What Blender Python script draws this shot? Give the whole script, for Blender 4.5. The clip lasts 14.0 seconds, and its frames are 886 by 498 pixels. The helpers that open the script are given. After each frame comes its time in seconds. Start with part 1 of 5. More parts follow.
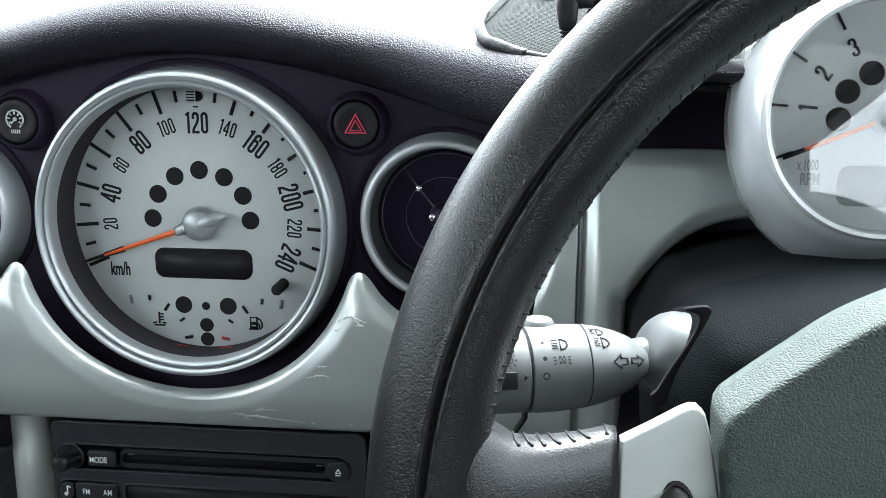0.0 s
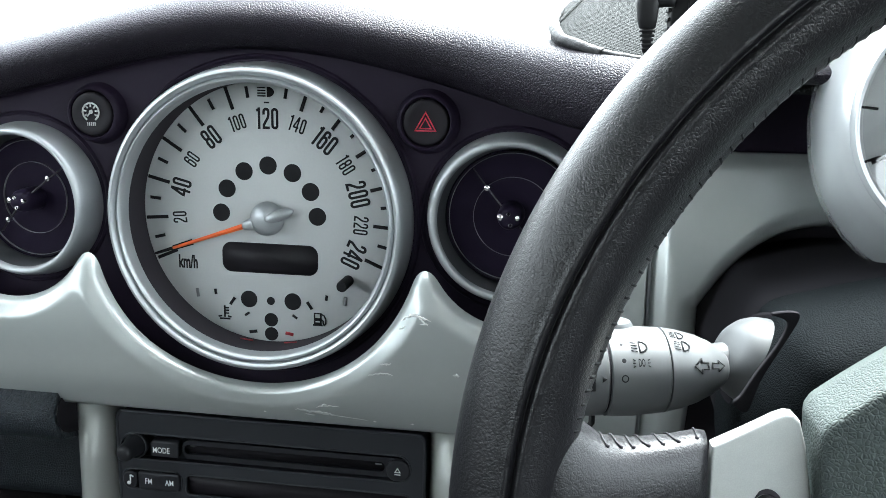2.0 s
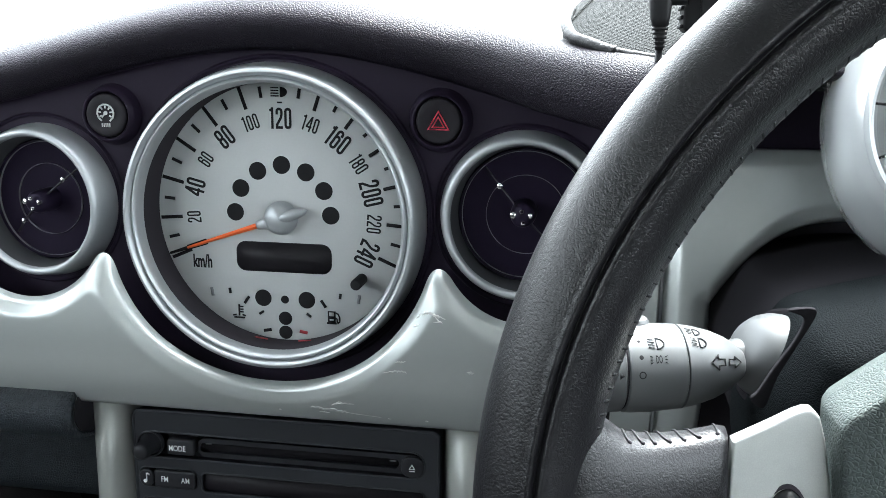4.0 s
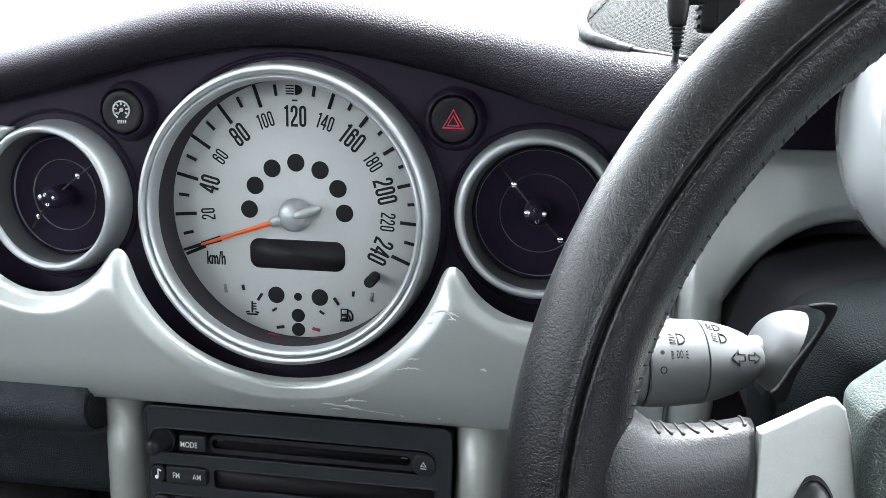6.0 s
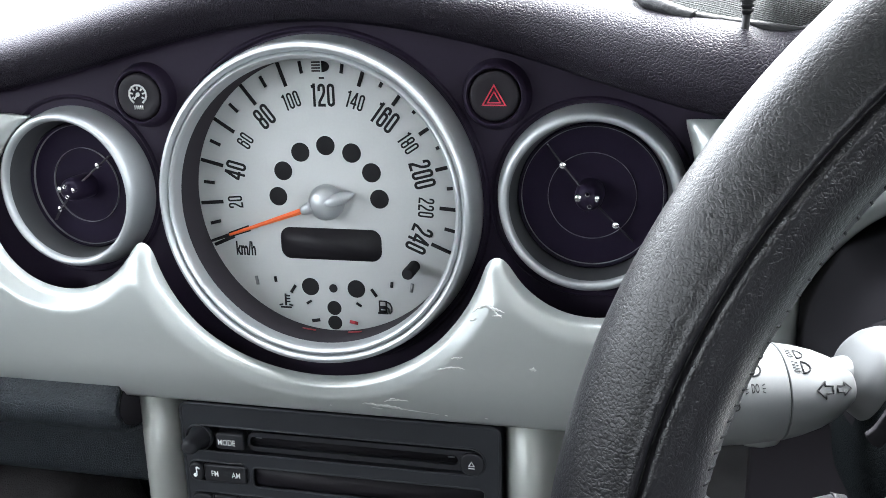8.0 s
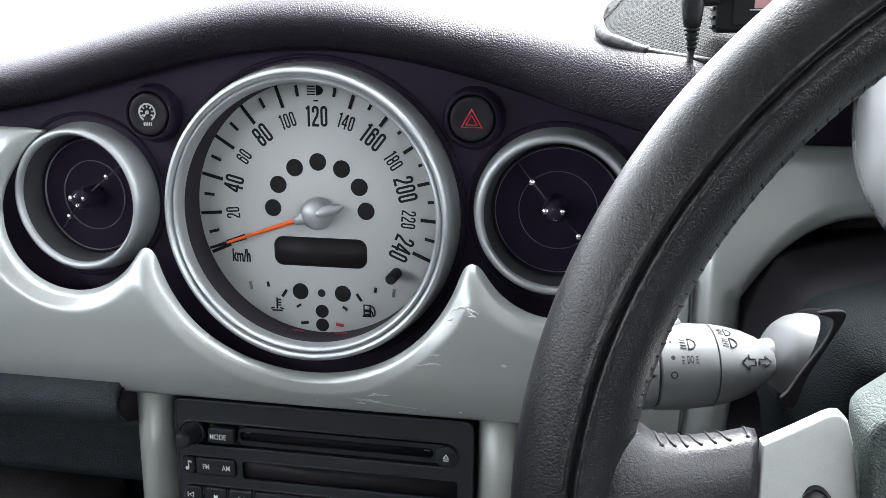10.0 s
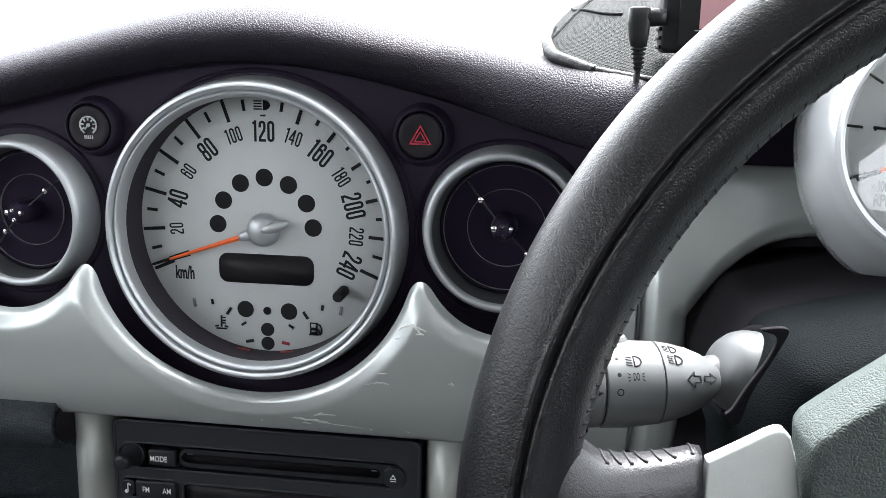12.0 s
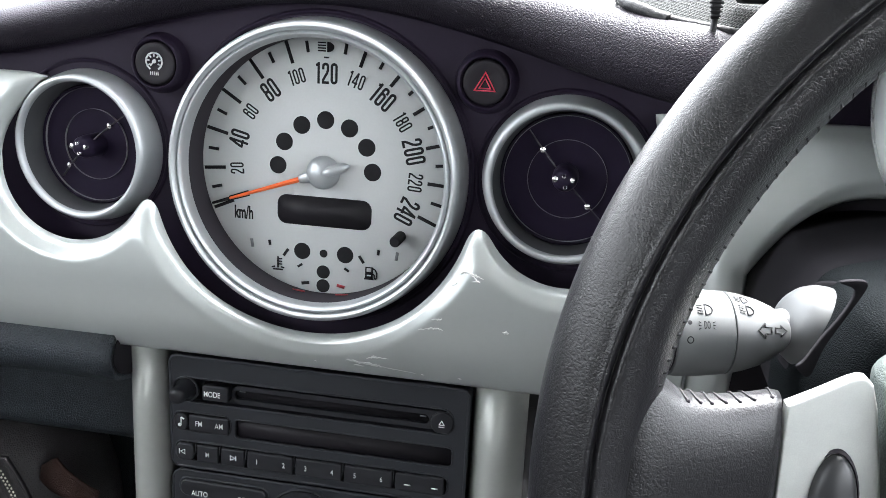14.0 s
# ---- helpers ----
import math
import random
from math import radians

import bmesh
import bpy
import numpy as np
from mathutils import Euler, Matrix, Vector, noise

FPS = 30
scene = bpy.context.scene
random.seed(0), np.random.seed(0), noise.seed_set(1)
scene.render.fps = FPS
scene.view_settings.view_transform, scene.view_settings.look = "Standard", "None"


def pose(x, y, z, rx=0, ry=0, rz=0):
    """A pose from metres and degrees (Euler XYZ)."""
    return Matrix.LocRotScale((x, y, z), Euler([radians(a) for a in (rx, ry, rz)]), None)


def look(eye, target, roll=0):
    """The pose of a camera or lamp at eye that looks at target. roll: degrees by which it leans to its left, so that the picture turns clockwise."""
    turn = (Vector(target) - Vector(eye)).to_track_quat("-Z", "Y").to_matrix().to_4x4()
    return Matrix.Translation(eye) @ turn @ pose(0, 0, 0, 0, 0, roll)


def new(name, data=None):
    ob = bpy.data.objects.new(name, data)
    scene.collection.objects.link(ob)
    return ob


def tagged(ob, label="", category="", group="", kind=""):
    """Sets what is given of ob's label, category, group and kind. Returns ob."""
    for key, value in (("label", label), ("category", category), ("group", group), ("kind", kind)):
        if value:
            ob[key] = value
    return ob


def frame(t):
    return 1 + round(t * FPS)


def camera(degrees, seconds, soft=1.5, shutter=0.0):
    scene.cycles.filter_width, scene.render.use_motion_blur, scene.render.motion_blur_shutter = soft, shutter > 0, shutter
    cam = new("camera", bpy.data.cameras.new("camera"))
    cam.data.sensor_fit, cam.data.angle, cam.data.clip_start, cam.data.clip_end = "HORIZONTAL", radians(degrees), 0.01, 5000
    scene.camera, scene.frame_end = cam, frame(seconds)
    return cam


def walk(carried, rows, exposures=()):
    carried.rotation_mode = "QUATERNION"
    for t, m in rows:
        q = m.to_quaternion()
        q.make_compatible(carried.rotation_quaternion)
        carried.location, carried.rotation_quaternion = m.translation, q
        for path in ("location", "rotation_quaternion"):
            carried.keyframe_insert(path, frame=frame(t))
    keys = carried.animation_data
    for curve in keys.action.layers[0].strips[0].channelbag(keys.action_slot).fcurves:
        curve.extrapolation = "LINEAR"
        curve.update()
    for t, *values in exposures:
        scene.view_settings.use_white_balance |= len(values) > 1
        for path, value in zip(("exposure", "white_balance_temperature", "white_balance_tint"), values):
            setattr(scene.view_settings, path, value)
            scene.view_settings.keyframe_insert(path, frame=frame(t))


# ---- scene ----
# The dash stands in a frame of its own: x to the right, y away from the driver, z up along the
# speedometer's face, whose centre is the origin; DASH leans that frame back and lifts it off the ground.
cam = camera(52.41, 14.0, soft=0.8)
DASH = pose(0, 0, 0.85, -8, 0, 0)
PATH = [
    # seconds, place in the dash frame, yaw, pitch, roll
    (0.0, 0.1998, -0.5195, 0.0995, 5.77, -12.39, 0.38),
    (0.5, 0.1988, -0.5191, 0.0975, 6.62, -12.74, 0.35),
    (1.0, 0.1896, -0.5186, 0.0979, 8.2, -12.75, 0.84),
    (1.5, 0.195, -0.5207, 0.0983, 8.62, -12.22, 0.4),
    (2.0, 0.1882, -0.5183, 0.0958, 8.82, -12.12, 1.13),
    (2.5, 0.1896, -0.5187, 0.0983, 8.68, -11.99, 0.86),
    (3.0, 0.1915, -0.5211, 0.0975, 7.82, -12.36, 0.39),
    (3.5, 0.1875, -0.521, 0.0973, 9.07, -12.4, 0.48),
    (6.0, 0.1762, -0.5262, 0.0944, 9.11, -12.12, 1.04),
    (6.5, 0.1694, -0.5189, 0.0934, 9.22, -13.52, 0.57),
    (7.0, 0.184, -0.488, 0.0998, 10.57, -14.39, -1.77),
    (7.5, 0.1767, -0.4701, 0.1063, 13.03, -15.95, -1.25),
    (10.0, 0.1825, -0.5302, 0.1066, 11.02, -13.46, 0.15),
    (10.5, 0.1887, -0.5261, 0.1076, 8.24, -13.6, 0.36),
    (11.0, 0.1907, -0.5213, 0.1021, 6.95, -12.98, 0.69),
    (11.5, 0.1903, -0.5171, 0.1037, 5.82, -12.67, 0.14),
    (12.0, 0.1839, -0.5261, 0.1044, 7.88, -12.18, 1.1),
    (12.5, 0.1861, -0.5308, 0.1046, 9.3, -12.82, 1.06),
    (13.0, 0.1758, -0.53, 0.1006, 8.94, -13.65, 2.41),
    (13.5, 0.1719, -0.5321, 0.0973, 11.29, -12.77, 3.05),
    (14.0, 0.1703, -0.5303, 0.0955, 10.0, -14.64, 2.9),
]


def eye_pose(x, y, z, yaw, pitch, roll):
    return DASH @ pose(x, y, z, 0, 0, yaw) @ pose(0, 0, 0, 90 + pitch) @ pose(0, 0, 0, 0, 0, roll)


walk(cam, [(t, eye_pose(*row)) for t, *row in PATH], [(0, 4.03, 6000, 1), (0.5, 4.03, 6010, 1), (1, 4.21, 6020, 2), (2, 4.12, 6030, 2), (2.5, 4.15, 6030, 2), (3.5, 4.06, 6050, 3), (6, 4.38, 6140, 6), (6.5, 4.38, 6150, 6), (7.5, 4.62, 6150, 7), (10, 4.14, 6250, 9), (10.5, 4.24, 6280, 9), (11, 4.24, 6300, 9), (11.5, 4.2, 6300, 9), (12, 3.98, 6300, 9), (12.5, 4.14, 6300, 9), (13, 4.24, 6300, 9), (13.5, 4.18, 6300, 9), (14, 4.55, 6300, 9)])

# ---- light ----
world = bpy.data.worlds.new("overcast_sky")
scene.world = world
world.use_nodes = True
wn = world.node_tree.nodes
sky = wn.new("ShaderNodeTexSky")
sky.sky_type, sky.sun_disc = "NISHITA", False
sky.sun_elevation, sky.sun_rotation = radians(55), radians(20)
sky.air_density, sky.dust_density = 1.0, 4.0
haze = wn.new("ShaderNodeHueSaturation")
haze.inputs["Saturation"].default_value = 0.12
world.node_tree.links.new(sky.outputs[0], haze.inputs["Color"])
world.node_tree.links.new(haze.outputs[0], wn["Background"].inputs["Color"])
wn["Background"].inputs["Strength"].default_value = 0.15
sun = bpy.data.lights.new("sun", "SUN")
sun.energy, sun.angle, sun.color = 0.9, radians(20), (1.0, 0.97, 0.93)
sun_ob = new("sun", sun)
sun_ob.matrix_world = look((0, 0, 0), (-0.3, -0.75, -1.35))


# ---- materials ----
def mat(name, color, rough=0.5, metal=0.0, coat=0.0, spec=0.5, grain=None, bump=0.0, dist=0.001, vary=0.0, vary_scale=30.0, rough_vary=0.0):
    """Principled material; grain: list of (kind, scale, weight) that makes its relief; vary: slow change of tone and gloss."""
    m = bpy.data.materials.new(name)
    m.use_nodes = True
    nt = m.node_tree
    b = nt.nodes["Principled BSDF"]
    b.inputs["Base Color"].default_value = (*color, 1)
    b.inputs["Roughness"].default_value = rough
    b.inputs["Metallic"].default_value = metal
    b.inputs["Coat Weight"].default_value = coat
    b.inputs["Coat Roughness"].default_value = 0.14
    b.inputs["Specular IOR Level"].default_value = spec
    tc = nt.nodes.new("ShaderNodeTexCoord")
    if vary or rough_vary:
        n = nt.nodes.new("ShaderNodeTexNoise")
        n.inputs["Scale"].default_value, n.inputs["Detail"].default_value = vary_scale, 6
        nt.links.new(tc.outputs["Object"], n.inputs["Vector"])
        fine = nt.nodes.new("ShaderNodeTexNoise")
        fine.inputs["Scale"].default_value, fine.inputs["Detail"].default_value = vary_scale * 25, 3
        nt.links.new(tc.outputs["Object"], fine.inputs["Vector"])
        both = nt.nodes.new("ShaderNodeMath")
        both.operation = "ADD"
        nt.links.new(n.outputs["Fac"], both.inputs[0])
        nt.links.new(fine.outputs["Fac"], both.inputs[1])
        if vary:
            r = nt.nodes.new("ShaderNodeMapRange")
            r.inputs["From Min"].default_value, r.inputs["From Max"].default_value = 0.7, 1.3
            r.inputs["To Min"].default_value, r.inputs["To Max"].default_value = 1 - vary, 1 + vary
            nt.links.new(both.outputs[0], r.inputs["Value"])
            mul = nt.nodes.new("ShaderNodeVectorMath")
            mul.operation = "SCALE"
            mul.inputs[0].default_value = color
            nt.links.new(r.outputs[0], mul.inputs["Scale"])
            nt.links.new(mul.outputs[0], b.inputs["Base Color"])
        if rough_vary:
            r = nt.nodes.new("ShaderNodeMapRange")
            r.inputs["From Min"].default_value, r.inputs["From Max"].default_value = 0.7, 1.3
            r.inputs["To Min"].default_value, r.inputs["To Max"].default_value = max(0.02, rough - rough_vary), min(1, rough + rough_vary)
            nt.links.new(both.outputs[0], r.inputs["Value"])
            nt.links.new(r.outputs[0], b.inputs["Roughness"])
    if grain:
        total = None
        for kind, scale, weight in grain:
            if kind == "cells":
                n = nt.nodes.new("ShaderNodeTexVoronoi")
                n.feature = "DISTANCE_TO_EDGE"
                n.inputs["Scale"].default_value = scale
                ramp = nt.nodes.new("ShaderNodeMapRange")
                ramp.interpolation_type = "SMOOTHSTEP"
                ramp.inputs["From Max"].default_value = 0.25
                warp = nt.nodes.new("ShaderNodeTexNoise")
                warp.inputs["Scale"].default_value = scale * 0.6
                add = nt.nodes.new("ShaderNodeVectorMath")
                add.operation = "MULTIPLY_ADD"
                add.inputs[1].default_value = (0.6 / scale,) * 3
                nt.links.new(tc.outputs["Object"], warp.inputs["Vector"])
                nt.links.new(warp.outputs["Color"], add.inputs[0])
                nt.links.new(tc.outputs["Object"], add.inputs[2])
                nt.links.new(add.outputs[0], n.inputs["Vector"])
                nt.links.new(n.outputs["Distance"], ramp.inputs["Value"])
                out = ramp.outputs[0]
            elif kind == "weave":
                n = nt.nodes.new("ShaderNodeTexVoronoi")
                n.inputs["Scale"].default_value, n.inputs["Randomness"].default_value = scale, 0.12
                turn = nt.nodes.new("ShaderNodeMapping")
                turn.inputs["Rotation"].default_value = (0.3, 0.15, 0.5)
                nt.links.new(tc.outputs["Object"], turn.inputs["Vector"])
                nt.links.new(turn.outputs[0], n.inputs["Vector"])
                out = n.outputs["Distance"]
            else:
                n = nt.nodes.new("ShaderNodeTexNoise")
                n.inputs["Scale"].default_value, n.inputs["Detail"].default_value = scale, 5
                nt.links.new(tc.outputs["Object"], n.inputs["Vector"])
                out = n.outputs["Fac"]
            mul = nt.nodes.new("ShaderNodeMath")
            mul.operation = "MULTIPLY_ADD"
            mul.inputs[1].default_value, mul.inputs[2].default_value = weight, 0.0
            nt.links.new(out, mul.inputs[0])
            if total is not None:
                nt.links.new(total, mul.inputs[2])
            total = mul.outputs[0]
        bp = nt.nodes.new("ShaderNodeBump")
        bp.inputs["Strength"].default_value, bp.inputs["Distance"].default_value = bump, dist
        nt.links.new(total, bp.inputs["Height"])
        nt.links.new(bp.outputs[0], b.inputs["Normal"])
    return m


def glass(name):
    m = bpy.data.materials.new(name)
    m.use_nodes = True
    b = m.node_tree.nodes["Principled BSDF"]
    b.inputs["Transmission Weight"].default_value, b.inputs["Roughness"].default_value, b.inputs["IOR"].default_value = 1.0, 0.0, 1.45
    return m


PAD = mat("grained_black_vinyl", (0.0118, 0.0096, 0.0148), 0.47, spec=0.14, grain=[("cells", 640, 1.0), ("noise", 2600, 0.2)], bump=0.50, dist=0.0006, vary=0.15, vary_scale=14, rough_vary=0.05)
COWL = mat("smooth_black_plastic", (0.0128, 0.0084, 0.0188), 0.6, spec=0.17, grain=[("noise", 3000, 1.0)], bump=0.12, dist=0.0002, vary=0.12, vary_scale=20)
PANEL = mat("silver_painted_panel", (0.413, 0.438, 0.427), 0.31, metal=0.4, coat=0.45, grain=[("noise", 1500, 1.0)], bump=0.02, dist=0.0002, vary=0.015, vary_scale=8, rough_vary=0.012)
RING = mat("satin_silver_plastic", (0.40, 0.42, 0.43), 0.46, metal=0.65, coat=0.12, grain=[("noise", 4000, 1.0)], bump=0.01, dist=0.0001, vary=0.02, vary_scale=40)
BEZEL = mat("brushed_silver_bezel", (0.45, 0.47, 0.48), 0.45, metal=0.8, coat=0.12, grain=[("noise", 4000, 1.0)], bump=0.01, dist=0.0001, vary=0.02, vary_scale=40)
CUP = mat("pale_silver_paint", (0.60, 0.62, 0.63), 0.26, metal=0.3, coat=0.9)
DIAL = mat("silver_grey_dial", (0.465, 0.48, 0.48), 0.55, metal=0.15, grain=[("noise", 6000, 1.0)], bump=0.04, dist=0.0001, vary=0.02, vary_scale=30)
INK = mat("black_dial_print", (0.0140, 0.0140, 0.0155), 0.7, spec=0.12)
GREYINK = mat("grey_dial_print", (0.16, 0.165, 0.17), 0.6)
REDINK = mat("red_print", (0.30, 0.02, 0.03), 0.5)
HAZARD = mat("red_hazard_print", (0.85, 0.085, 0.15), 0.5)
PALEINK = mat("pale_grey_print", (0.46, 0.47, 0.46), 0.5)
WHITEINK = mat("white_print", (0.86, 0.88, 0.86), 0.5)
NEEDLE = mat("orange_needle", (0.75, 0.13, 0.03), 0.4)
LCD = mat("dark_display", (0.0125, 0.0112, 0.0140), 0.5, spec=0.2, vary=0.1, vary_scale=30)
VENT = mat("gloss_black_plastic", (0.0135, 0.0100, 0.0210), 0.30, spec=0.08, vary=0.1, vary_scale=60)
# The vent throat is silver too; its shade is put into this dark grey.
THROAT = mat("silver_throat_with_shade", (0.060, 0.062, 0.066), 0.45, metal=0.3, vary=0.05, vary_scale=40)
CHROME = mat("bright_chrome", (0.75, 0.75, 0.75), 0.12, metal=1.0)
BUTTON = mat("soft_black_button", (0.019, 0.0195, 0.0215), 0.40, spec=0.5, grain=[("noise", 4000, 1.0)], bump=0.1, dist=0.0002)
CAP = mat("satin_black_cap", (0.0140, 0.0146, 0.0178), 0.42, spec=0.32, grain=[("noise", 4000, 1.0)], bump=0.08, dist=0.0002, vary=0.08, vary_scale=40)
PUSH = mat("matt_black_button_cap", (0.0125, 0.0110, 0.0140), 0.5, spec=0.16, grain=[("noise", 4000, 1.0)], bump=0.08, dist=0.0002, vary=0.08, vary_scale=40)
RADIO = mat("charcoal_radio_plastic", (0.0170, 0.0188, 0.0232), 0.46, spec=0.38, grain=[("noise", 3500, 1.0)], bump=0.15, dist=0.0002, vary=0.1, vary_scale=25)
GAP = mat("black_gap", (0.0320, 0.0290, 0.0340), 0.85, spec=0.08)
LEATHER = mat("black_stitched_leather", (0.0085, 0.0083, 0.0098), 0.31, spec=0.38, grain=[("noise", 850, 0.95), ("cells", 1100, 0.20), ("noise", 2400, 0.30), ("noise", 170, 0.45)], bump=0.54, dist=0.0003, vary=0.1, vary_scale=30, rough_vary=0.03)
THREAD = mat("black_waxed_thread", (0.008, 0.008, 0.009), 0.5, spec=0.25)
SPOKE = mat("bright_silver_spoke_paint", (0.38, 0.392, 0.376), 0.42, metal=0.35, coat=0.15, grain=[("noise", 5000, 1.0)], bump=0.08, dist=0.0002, vary=0.08, vary_scale=120)
AIRBAG = mat("pebbled_grey_vinyl", (0.060, 0.071, 0.068), 0.60, spec=0.10, grain=[("cells", 740, 1.0), ("noise", 2200, 0.10)], bump=0.52, dist=0.0006, vary=0.12, vary_scale=25, rough_vary=0.05)
SHROUD = mat("matt_grey_plastic", (0.0046, 0.0057, 0.0064), 0.7, spec=0.02, grain=[("cells", 900, 1.0), ("noise", 1800, 0.4)], bump=0.5, dist=0.0005, vary=0.1, vary_scale=25)
STALK = mat("satin_silver_stalk_plastic", (0.100, 0.104, 0.107), 0.42, metal=0.1, grain=[("noise", 4000, 1.0)], bump=0.05, dist=0.0001, vary=0.03, vary_scale=60)
FABRIC = mat("black_woven_nylon", (0.0105, 0.0120, 0.0120), 0.75, spec=0.1, grain=[("weave", 1050, 1.0), ("noise", 60, 0.6)], bump=0.9, dist=0.0007, vary=0.25, vary_scale=40)
PIPING = mat("black_gloss_piping", (0.0075, 0.0075, 0.0085), 0.5, spec=0.25, grain=[("noise", 160, 1.0), ("noise", 1500, 0.15)], bump=0.5, dist=0.002)
SLEEVE = mat("matt_black_sleeve", (0.0140, 0.0133, 0.0152), 0.9, spec=0.03, grain=[("noise", 1500, 1.0)], bump=0.2, dist=0.0003)
TAN = mat("russet_leather", (0.030, 0.014, 0.011), 0.6, spec=0.2, grain=[("cells", 700, 1.0), ("noise", 90, 1.0)], bump=0.5, dist=0.001, vary=0.3, vary_scale=30)
CABLE = mat("black_rubber", (0.0100, 0.0100, 0.0108), 0.5, spec=0.2)
SCREEN = mat("pale_pink_screen", (0.45, 0.25, 0.27), 0.3)
TRIM = mat("grey_interior_trim", (0.04, 0.04, 0.041), 0.8, vary=0.1, vary_scale=4)
LINING = mat("grey_roof_lining", (0.36, 0.36, 0.35), 0.9, vary=0.05, vary_scale=6)
GROUND = mat("pale_concrete", (0.42, 0.42, 0.41), 0.9, vary=0.1, vary_scale=0.6)
CASE = mat("dark_grey_device_plastic", (0.0085, 0.0085, 0.0095), 0.5, spec=0.25, grain=[("noise", 3000, 1.0)], bump=0.08, dist=0.0002, vary=0.1, vary_scale=40)
GLOVE = mat("grained_blue_black_plastic", (0.0185, 0.0235, 0.0285), 0.45, spec=0.3, grain=[("cells", 480, 1.0), ("noise", 2600, 0.15)], bump=0.7, dist=0.0006, vary=0.15, vary_scale=14)
POST = mat("satin_silver_post_paint", (0.37, 0.385, 0.362), 0.42, metal=0.35, coat=0.15, grain=[("noise", 1500, 1.0)], bump=0.02, dist=0.0002, vary=0.02, vary_scale=10)
BAG = mat("dark_brown_leather", (0.024, 0.022, 0.023), 0.5, spec=0.3, grain=[("cells", 500, 1.0), ("noise", 60, 0.6)], bump=0.4, dist=0.0006, vary=0.2, vary_scale=12)
STITCH = mat("pale_stitch_thread", (0.45, 0.43, 0.36), 0.7)
SCUFF = mat("pale_scratch_in_paint", (0.74, 0.75, 0.73), 0.6)
SMEAR = mat("faint_scuff_in_paint", (0.62, 0.64, 0.62), 0.5, metal=0.1)


# ---- building helpers ----
ORIGIN = {}


def thing(name, at, label, category, group="", kind="", base=None):
    """An Empty at a thing's base; at: its place in the dash frame (or in the frame base)."""
    ob = new(name)
    ob.matrix_world = (DASH if base is None else base) @ Matrix.Translation(at)
    ORIGIN[ob.name] = Vector(at)
    return tagged(ob, label, category, group, kind)


def part(name, bm, material, parent, label="", smooth=True):
    """Links a bmesh, whose places are in the dash frame, as one mesh object under a thing or a part."""
    o = ORIGIN[parent.name]
    bmesh.ops.translate(bm, verts=bm.verts, vec=-o)
    me = bpy.data.meshes.new(name)
    bm.to_mesh(me)
    bm.free()
    if smooth:
        me.shade_smooth()
    me.materials.append(material)
    ob = new(name, me)
    ob.parent = parent
    ORIGIN[ob.name] = o
    return tagged(ob, label)


def moved(bm, m):
    bmesh.ops.transform(bm, matrix=m, verts=bm.verts)
    return bm


def join(*meshes):
    out = bmesh.new()
    for b in meshes:
        me = bpy.data.meshes.new("tmp")
        b.to_mesh(me)
        b.free()
        out.from_mesh(me)
        bpy.data.meshes.remove(me)
    return out


def sharp(bm, degrees=35):
    for e in bm.edges:
        if len(e.link_faces) == 2 and e.calc_face_angle(0) > radians(degrees):
            e.smooth = False
    return bm


def loft(rings, closed=True, cap=True, loop=False):
    """A skin over rings of points, each ring with as many points."""
    bm = bmesh.new()
    vs = [[bm.verts.new(p) for p in r] for r in rings]
    n = len(vs[0])
    pairs = list(zip(vs, vs[1:])) + ([(vs[-1], vs[0])] if loop else [])
    for a, b in pairs:
        for i in range(n if closed else n - 1):
            j = (i + 1) % n
            bm.faces.new((a[i], a[j], b[j], b[i]))
    if cap and closed and not loop:
        bm.faces.new(vs[0][::-1])
        bm.faces.new(vs[-1])
    bmesh.ops.recalc_face_normals(bm, faces=bm.faces)
    return bm


def lathe(profile, c=(0, 0, 0), segs=96, cap=False):
    """A turned form about the y axis: profile of (radius, y)."""
    rings = []
    for r, y in profile:
        rings.append([(c[0] + r * math.cos(2 * math.pi * i / segs), c[1] + y, c[2] + r * math.sin(2 * math.pi * i / segs)) for i in range(segs)])
    return sharp(loft(rings, cap=cap), 50)


def disc(r, c, segs=48, thick=0.0004):
    return lathe([(r, thick), (r, 0), (max(r - 0.0003, 0.0001), -0.0001)], c, segs, cap=True)


def box(x0, x1, y0, y1, z0, z1, bevel=0.0, segs=3):
    bm = bmesh.new()
    bmesh.ops.create_cube(bm, size=1)
    for v in bm.verts:
        v.co = (x0 if v.co.x < 0 else x1, y0 if v.co.y < 0 else y1, z0 if v.co.z < 0 else z1)
    if bevel:
        bmesh.ops.bevel(bm, geom=bm.edges[:], offset=bevel, segments=segs, profile=0.5, affect="EDGES")
    return bm


def slab(outline, y0, y1, bevel=0.0, segs=2):
    """An outline of (x, z) made solid from y0 (front) to y1."""
    bm = bmesh.new()
    f = bm.faces.new([bm.verts.new((x, y0, z)) for x, z in outline])
    r = bmesh.ops.extrude_face_region(bm, geom=[f])
    bmesh.ops.translate(bm, verts=[g for g in r["geom"] if isinstance(g, bmesh.types.BMVert)], vec=(0, y1 - y0, 0))
    bmesh.ops.recalc_face_normals(bm, faces=bm.faces)
    if bevel:
        front = [e for e in bm.edges if all(abs(v.co.y - y0) < 1e-6 for v in e.verts)]
        bmesh.ops.bevel(bm, geom=front, offset=bevel, segments=segs, profile=0.5, affect="EDGES")
    return bm


